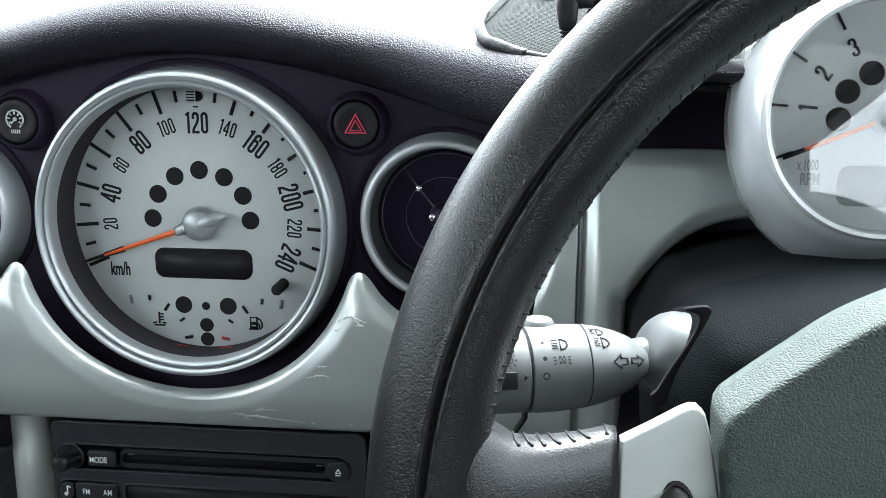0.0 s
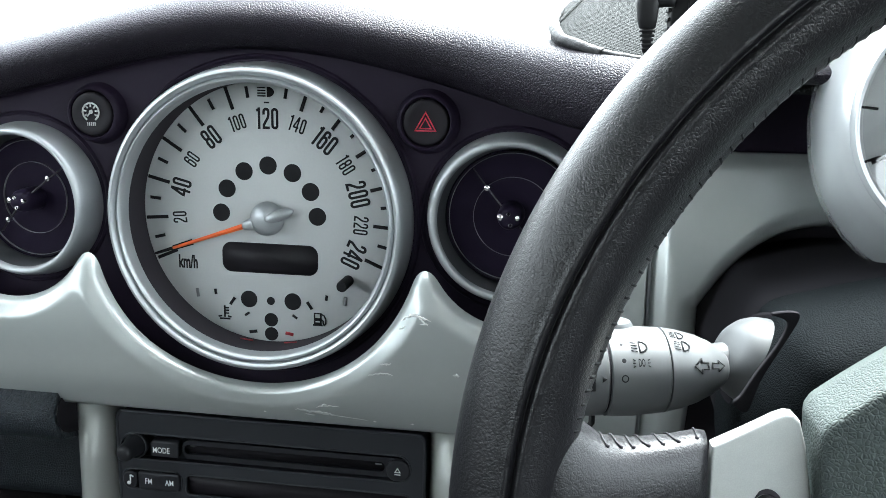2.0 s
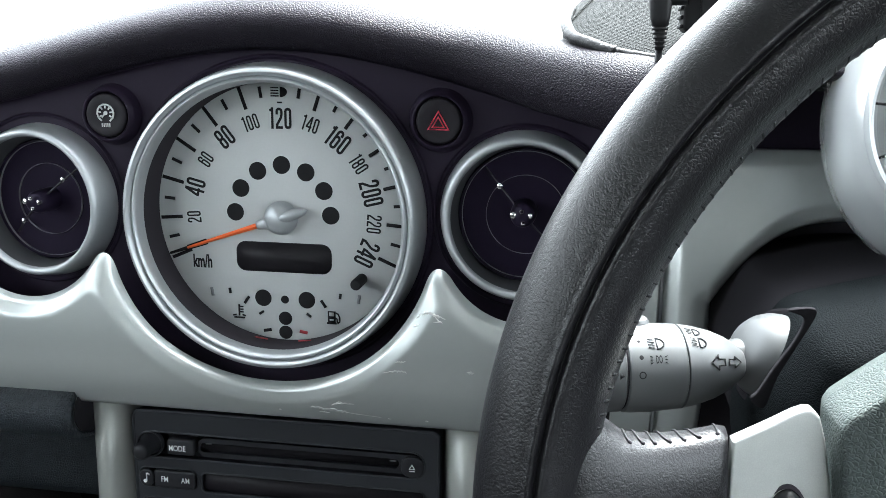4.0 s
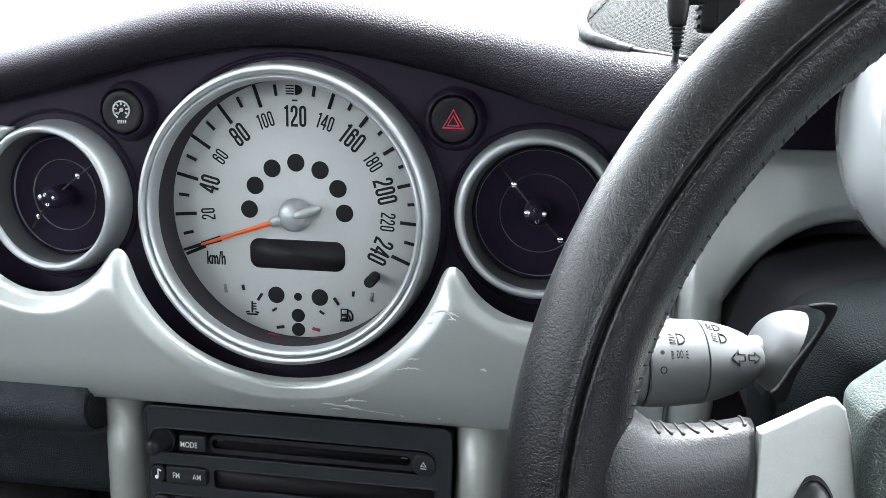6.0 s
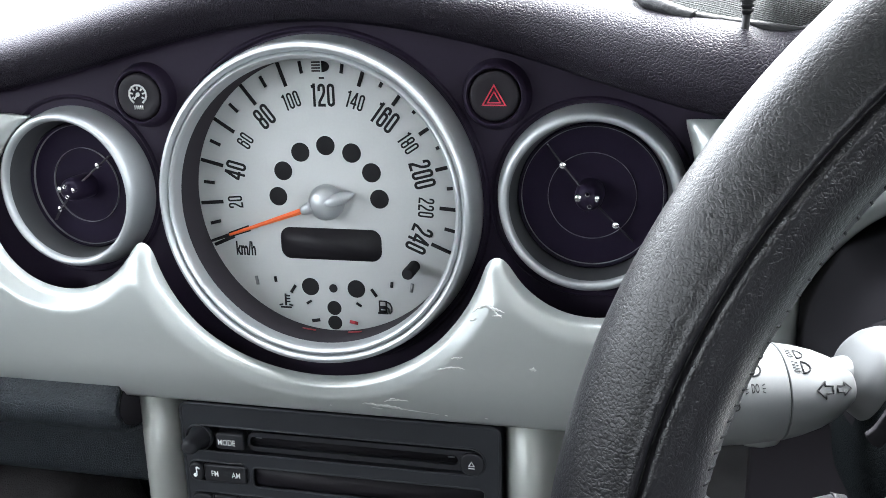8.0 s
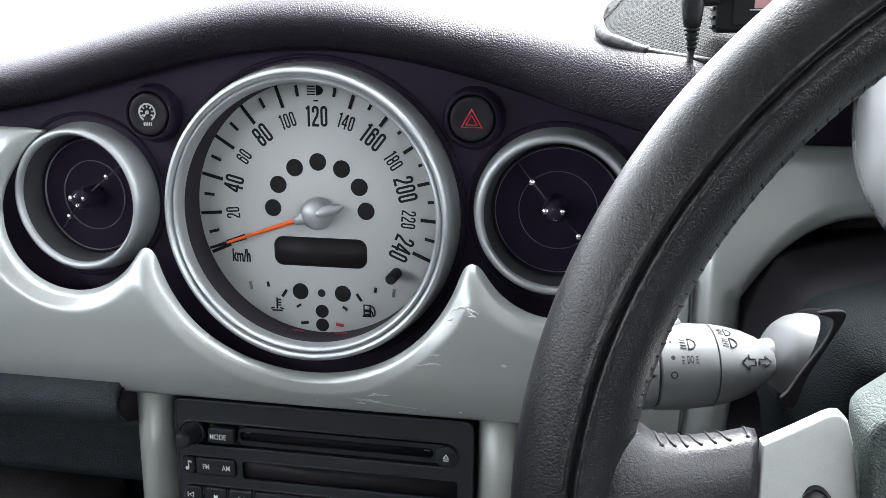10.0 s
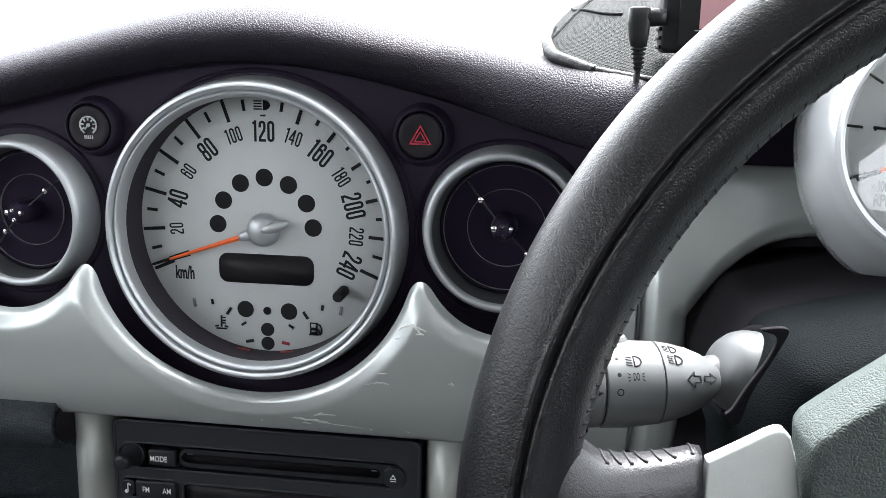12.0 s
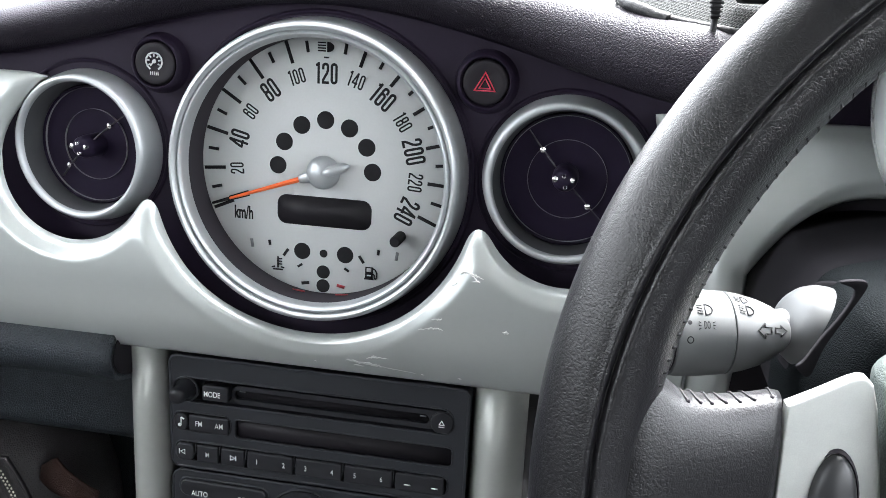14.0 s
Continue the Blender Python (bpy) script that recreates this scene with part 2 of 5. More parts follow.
def round_rect(cx, cz, w, h, r, n=6):
    pts = []
    for sx, sz, a0 in ((1, 1, 0), (-1, 1, 90), (-1, -1, 180), (1, -1, 270)):
        for i in range(n + 1):
            a = radians(a0 + 90 * i / n)
            pts.append((cx + sx * (w / 2 - r) + r * math.cos(a), cz + sz * (h / 2 - r) + r * math.sin(a)))
    return pts


def tube(points, radius, n=10, cap=True, loop=False):
    """A round tube along points; radius: a number or a function of the way along, 0 to 1."""
    pts = [Vector(p) for p in points]
    rings, m = [], len(pts)
    up = None
    for i, p in enumerate(pts):
        t = (pts[(i + 1) % m] - pts[i - 1]) if loop else (pts[min(i + 1, m - 1)] - pts[max(i - 1, 0)])
        t.normalize()
        if up is None:
            up = t.orthogonal().normalized()
        up = (up - t * up.dot(t)).normalized()
        side = t.cross(up)
        r = radius(i / (m - 1)) if callable(radius) else radius
        rings.append([p + r * (math.cos(2 * math.pi * k / n) * up + math.sin(2 * math.pi * k / n) * side) for k in range(n)])
    return loft(rings, cap=cap, loop=loop)


def grid(fn, us, vs):
    bm = bmesh.new()
    rows = [[bm.verts.new(fn(u, v)) for v in vs] for u in us]
    for a, b in zip(rows, rows[1:]):
        for i in range(len(vs) - 1):
            bm.faces.new((a[i], a[i + 1], b[i + 1], b[i]))
    bmesh.ops.recalc_face_normals(bm, faces=bm.faces)
    return bm


def thick(bm, depth):
    bmesh.ops.solidify(bm, geom=bm.faces[:], thickness=depth)
    return bm


def span(a, b, n):
    return [a + (b - a) * i / n for i in range(n + 1)]


def writing(text, size, x, z, y, turn=0.0, wide=0.62, bold=0.0, depth=0.00015):
    """Letters in the x-z plane at y, centred on (x, z), turned clockwise by turn degrees; size: the height of a capital."""
    cu = bpy.data.curves.new("text", "FONT")
    cu.body, cu.align_x, cu.align_y, cu.size = text, "CENTER", "CENTER", 1.0
    cu.offset, cu.resolution_u = bold, 3
    ob = bpy.data.objects.new("text", cu)
    scene.collection.objects.link(ob)
    me = bpy.data.meshes.new_from_object(ob.evaluated_get(bpy.context.evaluated_depsgraph_get()))
    bpy.data.objects.remove(ob)
    bpy.data.curves.remove(cu)
    bm = bmesh.new()
    bm.from_mesh(me)
    bpy.data.meshes.remove(me)
    xs = [v.co.x for v in bm.verts]
    ys = [v.co.y for v in bm.verts]
    mx, my, h = (min(xs) + max(xs)) / 2, (min(ys) + max(ys)) / 2, max(ys) - min(ys)
    k = size / (0.72 if h == 0 else h)
    a = radians(-turn)
    for v in bm.verts:
        px, pz = (v.co.x - mx) * k * wide, (v.co.y - my) * k
        v.co = (x + px * math.cos(a) - pz * math.sin(a), y - depth, z + px * math.sin(a) + pz * math.cos(a))
    return bm


def ribbon(points, w, closed=False):
    """A flat stroke of even width along points of (x, z), with mitred corners."""
    pts = [Vector(p) for p in points]
    m, rows = len(pts), []
    for i, p in enumerate(pts):
        before = p - pts[i - 1] if closed or i else pts[1] - p
        after = pts[(i + 1) % m] - p if closed or i < m - 1 else p - pts[i - 1]
        a, b = Vector((-before.y, before.x)).normalized(), Vector((-after.y, after.x)).normalized()
        n = (a + b).normalized()
        n *= w / 2 / max(n.dot(a), 0.5)
        rows.append([(q.x, 0, q.y) for q in (p + n, p - n)])
    return loft(rows, closed=False, loop=closed)


def arc_pts(cx, cz, rx, rz, a0, a1, n=6):
    return [(cx + rx * math.cos(radians(a)), cz + rz * math.sin(radians(a))) for a in span(a0, a1, n)]


def glyph(c):
    """A tall condensed bold figure, one unit high, as (strokes, width)."""
    h, t, k = 0.122, 0.4325, 0.11
    top = arc_pts(0, t - k, h, k, 180, 0)
    low = arc_pts(0, k - t, h, k, 0, -180)
    lines = {
        "0": [(top + low, True)],
        "1": [([(0.05, -0.5), (0.05, 0.5)], False), ([(0.05, 0.41), (-0.09, 0.35)], False)],
        "2": [([(-h, 0.17)] + top + [(h, 0.16), (0.09, 0.03), (-h + 0.01, -0.30), (-h, -t), (h + 0.065, -t)], False)],
        "3": [([(-h, 0.22)] + top + [(h, 0.16), (0.06, 0.02), (-0.03, 0.02), (0.06, 0.02), (h, -0.10)] + low + [(-h, -0.22)], False)],
        "4": [([(0.085, -0.5), (0.085, 0.5)], False), ([(0.07, 0.47), (-0.15, -0.14), (-0.15, -0.20), (0.20, -0.20)], False)],
        "5": [([(h + 0.04, t), (-h, t), (-h, 0.06), (0.0, 0.13), (h, 0.04)] + low + [(-h, -0.22)], False)],
        "6": [(arc_pts(0, 0.03, h, k, 180, 0) + low, True), ([(-h, 0.0)] + top + [(h, 0.20)], False)],
        "7": [([(-h - 0.05, t), (h, t), (h, 0.30), (-0.04, -0.5)], False)],
        "8": [(arc_pts(0, t - k, h, k, 180, 0) + arc_pts(0, 0.12, h, k, 0, -180), True), (arc_pts(0, -0.10, h, k, 180, 0) + low, True)],
    }[c]
    return lines, 0.30 if c == "1" else 0.40 if c == "4" else 0.38


def figures(text, size, x, z, y, turn=0.0, stem=0.128, wide=1.0, depth=0.00015):
    """A number in tall condensed figures, centred on (x, z) in the x-z plane at y and turned clockwise."""
    made, at, gap = [], 0.0, 0.07
    for c in text:
        lines, w = glyph(c)
        for k, (pts, closed) in enumerate(lines):
            made.append(moved(ribbon(pts, stem, closed), Matrix.Translation((at + w / 2, -0.03 * k, 0))))
        at += w + gap
    bm = join(*made)
    a = radians(-turn)
    for v in bm.verts:
        px, pz = (v.co.x - (at - gap) / 2) * size * wide, v.co.z * size
        v.co = (x + px * math.cos(a) - pz * math.sin(a), y - depth + 0.001 * v.co.y, z + px * math.sin(a) + pz * math.cos(a))
    return bm


def bar(x, z, w, h, y, turn=0.0, thickness=0.0003):
    b = box(-w / 2, w / 2, -thickness, 0, -h / 2, h / 2)
    return moved(b, Matrix.Translation((x, y, z)) @ Matrix.Rotation(radians(turn), 4, "Y"))


def smooth_step(a, b, x):
    t = min(max((x - a) / (b - a), 0), 1)
    return t * t * (3 - 2 * t)


def smooth_min(a, b, k):
    h = max(k - abs(a - b), 0) / k
    return min(a, b) - h * h * k / 4

# ---- the unseen car shell, which closes the place and shapes its light, and the ground ----
def setting(name, bm, material, label, category, smooth=False):
    me = bpy.data.meshes.new(name)
    bm.to_mesh(me)
    bm.free()
    if smooth:
        me.shade_smooth()
    me.materials.append(material)
    return tagged(new(name, me), label, category, kind="structure")


setting("ground", grid(lambda u, v: (u, v, 0.0), span(-2000, 2000, 8), span(-2000, 2000, 8)), GROUND, "pale dry concrete ground outside the car", "ground")
setting("floor", box(-0.75, 0.85, -2.14, 0.9, 0.22, 0.28), TRIM, "dark carpeted floor of the car", "floor")
# Unseen roof: its front edge trims the windscreen light, its tone gives fill.
setting("ceiling", box(-0.75, 0.85, -2.14, -0.09, 1.36, 1.40), LINING, "unseen grey roof lining, set to bound the windscreen light and give fill", "ceiling")
setting("wall_front", box(-0.75, 0.85, 0.66, 0.9, 0.28, 0.78), TRIM, "dark bulkhead below the windscreen", "wall")
# Added full-height wall where a rear window would be, to block its light.
setting("wall_back", box(-0.75, 0.85, -2.14, -2.1, 0.28, 1.36), TRIM, "unseen dark rear wall, added to shut out light from behind", "wall")
for side, x in (("left", -0.75), ("right", 0.81)):
    # Unseen; sill heights and rail are set to limit light and shape reflections.
    sill = box(x, x + 0.04, -2.1, 0.62, 0.28, 0.95 if side == "right" else 1.02)
    rail = loft([[(x + dx, y, z) for dx, z in ((0, z0), (0.04, z0), (0.04, 1.36), (0, 1.36))] for y, z0 in ((-2.1, 1.30), (-1.6, 1.32), (-1.4, 1.335), (-0.09, 1.345))])
    posts = [box(x, x + 0.04, y, y + 0.09, 0.95, 1.36) for y in (-2.1, -0.85)]
    lean = moved(box(0, 0.04, 0, 0.05, 0, 0.86), Matrix.Translation((x, 0.58, 0.90)) @ Matrix.Rotation(radians(60), 4, "X"))
    setting("wall_" + side, join(sill, rail, *posts, lean), TRIM, "unseen dark car door, its open window sized to limit side light", "wall")

# ---- dash pad ----
RS, VX, VZ, VENTS = 0.1028, 0.153, 0.004, (-0.1518, 0.1492)


def crease(x):
    return 0.048 + 0.0495 * math.exp(-(x / 0.165) ** 2) + 0.036 * smooth_step(0.215, 0.26, x)


def pad_point(x, s):
    """The pad's skin: s runs from the crease over the roll and back to the windscreen."""
    zc = crease(x)
    roll = 0.0395 + (0.0035 * smooth_step(0.15, 0.3, x) if x > 0 else -0.0040 * smooth_step(0.10, 0.26, -x)) - 0.032 * smooth_step(0.21, 0.26, x)
    deep = 0.068 - 0.022 * smooth_step(0.08, 0.20, x)
    out = 0.075 * smooth_step(0.10, 0.23, x) + 0.068 - deep
    if s < 1:
        a = radians(-38 + 128 * s)
        square = 1 - 0.2 * smooth_step(0.05, 0.13, x) * (1 - smooth_step(0.20, 0.25, x))
        c, n = math.cos(a), math.sin(a)
        if a > 0:
            c, n = max(c, 0) ** square, n ** square
        return (x, 0.036 - out - deep * c, zc + roll * (n + 0.6157) / 1.6157)
    back = (s - 1)
    return (x, 0.036 - out + back * (0.62 + out), zc + roll - 0.02 * back - 0.03 * back * back)


pad = thing("dash_pad", (0, 0.2, 0), "black grained vinyl dash top pad arched over the dials", "dashboard")
part("pad_skin", thick(grid(pad_point, span(-0.72, 0.74, 180), span(0, 1, 24) + span(1.06, 2, 12)), 0.004), PAD, pad)


EDGE_X = 0.2055


def corner_x(z, s):
    """The panel's edge beside a vent, above the vent's middle; s: -1 on the passenger's side, 1 on the driver's."""
    return EDGE_X - (0.0085 if s > 0 else 0.0295) * ((z + 0.003) / 0.05) ** 2


def dist_scallop(x, z):
    d = math.hypot(x, z) - RS
    if z < -0.003 or abs(x) < VX:
        d = smooth_min(d, math.hypot(abs(x) - VX, z - VZ + 0.007) - 0.0525, 0.011)
    else:
        d = min(d, abs(x) - corner_x(z, x))
    return d


def cowl_point(x, v):
    z = -0.112 + (crease(x) + 0.014 + 0.112) * v
    y = -0.010
    y += 0.030 * (1 - smooth_step(0.080, 0.087, math.hypot(x, z)))
    for c in VENTS:
        y += 0.065 * (1 - smooth_step(0.035, 0.044, math.hypot(x - c, z - VZ)))
    return (x, y, z)


cowl = thing("dash_cowl", (0, 0, 0), "smooth black plastic cowl round the dial and vents", "dashboard")
part("dial_gasket", lathe([(0.0965, -0.0090), (0.0962, -0.0108), (0.0950, -0.0116), (0.0938, -0.0112), (0.0930, -0.0095)], (0, 0, -0.0012), 128), COWL, cowl, "soft black ring behind the dial")
for c in VENTS:
    part("vent_gasket", lathe([(0.0540, -0.0090), (0.0537, -0.0108), (0.0526, -0.0115), (0.0516, -0.0110), (0.0510, -0.0095)], (c, 0, VZ + 0.0005), 112), COWL, cowl, "soft black ring behind a vent")
part("cowl_face", grid(cowl_point, span(-0.232, 0.232, 232), span(0, 1, 110)), COWL, cowl)
bead = tube([(x, -0.0150 - 0.075 * smooth_step(0.10, 0.23, x), crease(x) + 0.0005) for x in span(-0.230, 0.212, 120)], 0.0010, 8)
part("crease_bead", bead, COWL, pad, "thin black bead in the crease")


# ---- silver panels ----
def panel_base(z):
    return -0.040 + (0.020 * ((z + 0.065) / 0.058) ** 2 if z < -0.065 else 0.016 * ((z + 0.065) / 0.11) ** 2)


def panel_top(x):
    """The upper edge of the scalloped centre panel's lower part."""
    if abs(x) >= EDGE_X:
        return -0.003
    lo, hi = -0.12, -0.003
    for _ in range(40):
        mid = (lo + hi) / 2
        if dist_scallop(x, mid) > 0:
            lo = mid
        else:
            hi = mid
    return lo


PANEL_LOW = -0.123


def panel_point(x, v, top, low, edge_fn):
    z = top + (low - top) * (v ** 1.6 if v < 1 else 1)
    d = edge_fn(x, z)
    # a narrow chamfer with a soft crease, then a rounded lip
    y = panel_base(z) + 0.54 * 0.0007 * math.log1p(math.exp((0.0084 - d) / 0.0007)) + 0.004 * max(0, 1 - d / 0.0030) ** 2
    return (x, y, z)


def centre_edge(x, z):
    d = dist_scallop(x, z)
    if abs(x) > VX:
        d = smooth_min(d, 0.0495 - z, 0.006)
    return max(d, 0)


OUTER = [EDGE_X + (0.2245 - EDGE_X) * (k / 24) for k in range(25)]
INNER = span(-EDGE_X, EDGE_X, 400)
xs = [-v for v in OUTER[::-1]][:-1] + INNER + OUTER[1:]
tops = [panel_top(x) for x in xs]
top_of = dict(zip(xs, tops))
centre_panel = thing("centre_trim_panel", (0, -0.03, -0.12), "glossy silver scalloped dash trim panel with light scratches", "trim panel")
skin = grid(lambda x, v: panel_point(x, v, top_of[x], PANEL_LOW, centre_edge), xs, span(0, 1, 60))
for s in (-1, 1):
    def corner_point(k, z, s=s):
        e = corner_x(z, s)
        x = s * (e + (OUTER[k] - EDGE_X) * (0.2245 - e) / (0.2245 - EDGE_X))
        return panel_point(x, 0, z, z, centre_edge)
    skin = join(skin, grid(corner_point, range(25), span(-0.003, 0.047, 40)))
bmesh.ops.remove_doubles(skin, verts=skin.verts, dist=0.00002)
bmesh.ops.recalc_face_normals(skin, faces=skin.faces)
part("panel_skin", thick(skin, -0.0025), PANEL, centre_panel)


def panel_face(z):
    slope = 0.04 * (z + 0.065) / 0.058 ** 2 if z < -0.065 else 0.032 * (z + 0.065) / 0.11 ** 2
    return panel_base(z) - 0.0025 * math.sqrt(1 + slope * slope)


def scratch(points, w, material=SCUFF):
    """A worn-through stroke in the paint along points of (x, z), tapered and a little ragged."""
    pts = [Vector((x, panel_base(z), z)) for x, z in points]
    fine = [a.lerp(b, k / 5) for a, b in zip(pts, pts[1:]) for k in range(5)] + [pts[-1]]
    rnd = random.Random(len(points) + int(1e5 * abs(points[0][0])))
    rings = []
    for i, p in enumerate(fine):
        d = (fine[min(i + 1, len(fine) - 1)] - fine[max(i - 1, 0)]).normalized()
        n = Vector((-d.z, 0, d.x))
        h = w * (0.12 + math.sin(math.pi * i / (len(fine) - 1)) ** 0.6) * rnd.uniform(0.45, 1.0)
        o = n * rnd.uniform(-0.3, 0.3) * w
        q = p + o
        rings.append([(v.x, panel_face(v.z) - 0.00015, v.z) for v in (q - n * h * 0.5, q + n * h * 0.5)])
    part("scratch", thick(loft(rings, closed=False), 0.0001), material, centre_panel)


scratch([(0.0914, -0.0502), (0.0950, -0.0472), (0.0990, -0.0463), (0.1040, -0.0480), (0.1086, -0.0494)], 0.0017)
scratch([(0.1015, -0.0475), (0.1045, -0.0505), (0.1070, -0.0519)], 0.0014)
scratch([(0.1017, -0.0519), (0.1070, -0.0510)], 0.0006)
scratch([(0.0901, -0.0550), (0.0938, -0.0534)], 0.0013)
scratch([(0.0795, -0.0772), (0.0830, -0.0768), (0.0857, -0.0760)], 0.0012, SMEAR)
scratch([(0.0717, -0.0847), (0.0793, -0.0829), (0.0830, -0.0827), (0.0865, -0.0835)], 0.0012, SMEAR)
scratch([(0.1210, -0.0808), (0.1250, -0.0808)], 0.0020, SMEAR)
scratch([(0.0376, -0.1112), (0.0434, -0.1080), (0.0450, -0.1085)], 0.0010)
scratch([(0.0400, -0.1098), (0.0460, -0.1090), (0.0522, -0.1088)], 0.0009)
scratch([(0.0242, -0.1135), (0.0329, -0.1145), (0.0437, -0.1152), (0.0481, -0.1165)], 0.0022, SMEAR)
scratch([(0.0481, -0.1165), (0.0542, -0.1172), (0.0684, -0.1185)], 0.0007, SMEAR)
scratch([(0.0291, -0.1172), (0.0357, -0.1176)], 0.0009, SMEAR)
scratch([(0.0034, -0.1180), (0.0052, -0.1180)], 0.0010)
scratch([(0.0716, -0.1190), (0.0736, -0.1190)], 0.0010)
scratch([(0.0944, -0.1188), (0.0966, -0.1188)], 0.0011)

left_panel = thing("passenger_trim_panel", (-0.4, -0.03, -0.12), "glossy silver passenger side dash panel", "trim panel")
plain = lambda x, z: max(0, min(0.049 - z, 0.012, abs(abs(x) - 0.2265)))
part("panel_skin", thick(grid(lambda x, v: panel_point(x, v, 0.047, PANEL_LOW + 0.004, plain), span(-0.72, -0.2265, 90), span(0, 1, 50)), -0.0025), PANEL, left_panel)


def driver_low(x):
    if x < 0.25:
        return PANEL_LOW
    t = min((x - 0.25) / 0.075, 1)
    return -0.034 + 0.048 * (1 - (1 - t) ** 2.6)


def driver_edge(x, z):
    d = 0.049 - z
    if x > 0.25:
        d = min(d, z - driver_low(x))
    else:
        dx = 0.2505 - x
        d = min(d, dx if z < -0.034 else math.hypot(dx, z + 0.034))
    return max(0, min(d, abs(x - 0.2275)))


right_panel = thing("driver_trim_panel", (0.25, -0.03, 0), "glossy silver dash panel curving round the steering column", "trim panel")
rows = span(0, 1, 50)
cols = span(0.2275, 0.2500, 30)
upper = grid(lambda x, v: panel_point(x, v ** 0.625, 0.047, max(driver_low(x), -0.034), driver_edge), cols + span(0.2503, 0.262, 24) + span(0.264, 0.42, 60), rows)
lower = grid(lambda x, v: panel_point(x, v ** 0.625, -0.034, PANEL_LOW, driver_edge), cols, span(0, 1, 50))
skin = join(upper, lower)
bmesh.ops.remove_doubles(skin, verts=skin.verts, dist=0.00002)
bmesh.ops.recalc_face_normals(skin, faces=skin.faces)
part("panel_skin", thick(skin, -0.0025), PANEL, right_panel)
part("seam_bead", tube([(0.2260, panel_base(z) + 0.0035, z) for z in span(-0.122, 0.046, 30)], 0.0014, 10), RING, right_panel, "thin bright seam bead")
recess = thing("column_recess", (0.33, 0.06, -0.05), "black plastic recess behind the steering column", "dashboard")
part("recess_wall", box(0.245, 0.60, 0.03, 0.05, -0.30, 0.06), GAP, recess)
part("recess_lip", box(0.232, 0.60, -0.010, 0.002, 0.040, 0.10, 0.003), COWL, recess)

# ---- speedometer ----
speedo = thing("speedometer", (0, 0.02, 0), "round silver-faced speedometer with satin bezel and orange needle", "speedometer")
RIM_AT = (0, 0, -0.0012)
part("bezel", lathe([(0.0924, -0.0050), (0.0918, -0.0110), (0.0911, -0.0180), (0.0903, -0.0240), (0.0897, -0.0275), (0.0889, -0.0303), (0.0877, -0.0320), (0.0864, -0.0324), (0.0852, -0.0316), (0.0845, -0.0300), (0.0842, -0.0291), (0.0838, -0.0295), (0.0831, -0.0309), (0.0822, -0.0314), (0.0813, -0.0308), (0.0806, -0.0292), (0.0801, -0.0262), (0.0798, -0.0220)], RIM_AT, 160), BEZEL, speedo)
part("inner_wall", lathe([(0.0798, -0.0222), (0.0806, 0.0005)], RIM_AT, 128), GAP, speedo, "black inner wall")
part("dial_face", disc(0.0812, (0, 0, -0.0008), 128), DIAL, speedo, "silver-grey dial face")
INKY = -0.0003
STEP = 18.9 / 20
for kmh in range(0, 250, 10):
    a = (kmh - 120) * STEP
    r0, r1, w = (0.0655, 0.0797, 0.0021) if kmh % 20 == 0 else (0.0700, 0.0768, 0.0019)
    if kmh == 120:
        continue
    ar = radians(a)
    rm = (r0 + r1) / 2
    part("tick", bar(rm * math.sin(ar), rm * math.cos(ar), w, r1 - r0, INKY, a), INK, speedo)
for kmh in range(20, 250, 20):
    a = (kmh - 120) * STEP
    big = kmh % 40 == 0
    part("number", figures(str(kmh), 0.0128 if big else 0.0094, 0.0578 * math.sin(radians(a)), 0.0578 * math.cos(radians(a)) - 0.0006, INKY, a, 0.128 if big else 0.115, 0.94), INK, speedo)
part("unit_text", writing("km/h", 0.0088, -0.0533, -0.0331, INKY, 0, 0.55, 0.035), INK, speedo)
part("tick", bar(0, 0.0666, 0.0030, 0.0009, INKY), INK, speedo)
lamp = [slab([(0.0003, 0.0697)] + [(0.0003 + 0.0045 * math.sin(radians(k)), 0.0728 - 0.0031 * math.cos(radians(k))) for k in range(0, 181, 12)] + [(0.0003, 0.0759)], INKY - 0.0002, INKY)]
lamp += [bar(-0.0030, 0.0704 + 0.0016 * k, 0.0050, 0.0008, INKY) for k in range(4)]
part("headlamp_symbol", join(*lamp), INK, speedo)
for k in range(7):
    a = radians(-90 + 30 * k)
    part("warning_lamp", disc(0.0055, (0.0305 * math.sin(a), -0.0002, 0.0300 * math.cos(a) - 0.0010), 40), INK, speedo, "dark unlit round warning lamp")
part("display", slab(round_rect(0, -0.0286, 0.0614, 0.0189, 0.0060), -0.0004, 0), LCD, speedo, "dark unlit rectangular display")
for x, z, r in ((-0.0142, -0.0552, 0.0054), (0.0142, -0.0552, 0.0054), (0, -0.0556, 0.0026), (0, -0.0678, 0.0044), (0, -0.0770, 0.0044)):
    part("warning_lamp", disc(r, (x, -0.0002, z), 36), INK, speedo, "dark unlit round warning lamp")
for s in (-1, 1):
    for x, z, w, h, turn in ((0.0478, -0.0528, 0.0019, 0.0055, 8), (0.0359, -0.0515, 0.0017, 0.0034, 8), (0.0250, -0.0570, 0.0018, 0.0055, -34), (0.0155, -0.0648, 0.0015, 0.0036, -56), (0.0118, -0.0761, 0.0052, 0.0020, 10)):
        red = s > 0 and x < 0.012
        # The outermost marks are greyed in colour for the shade near the dial's edge.
        part("gauge_mark", bar(s * x, z, w, h, INKY, s * turn), REDINK if red else GREYINK if x > 0.04 else INK, speedo)
hose = [(0.0326, -0.0622), (0.0343, -0.0630), (0.0353, -0.0652), (0.0353, -0.0680), (0.0343, -0.0690), (0.0337, -0.0680), (0.0336, -0.0664), (0.0326, -0.0656)]
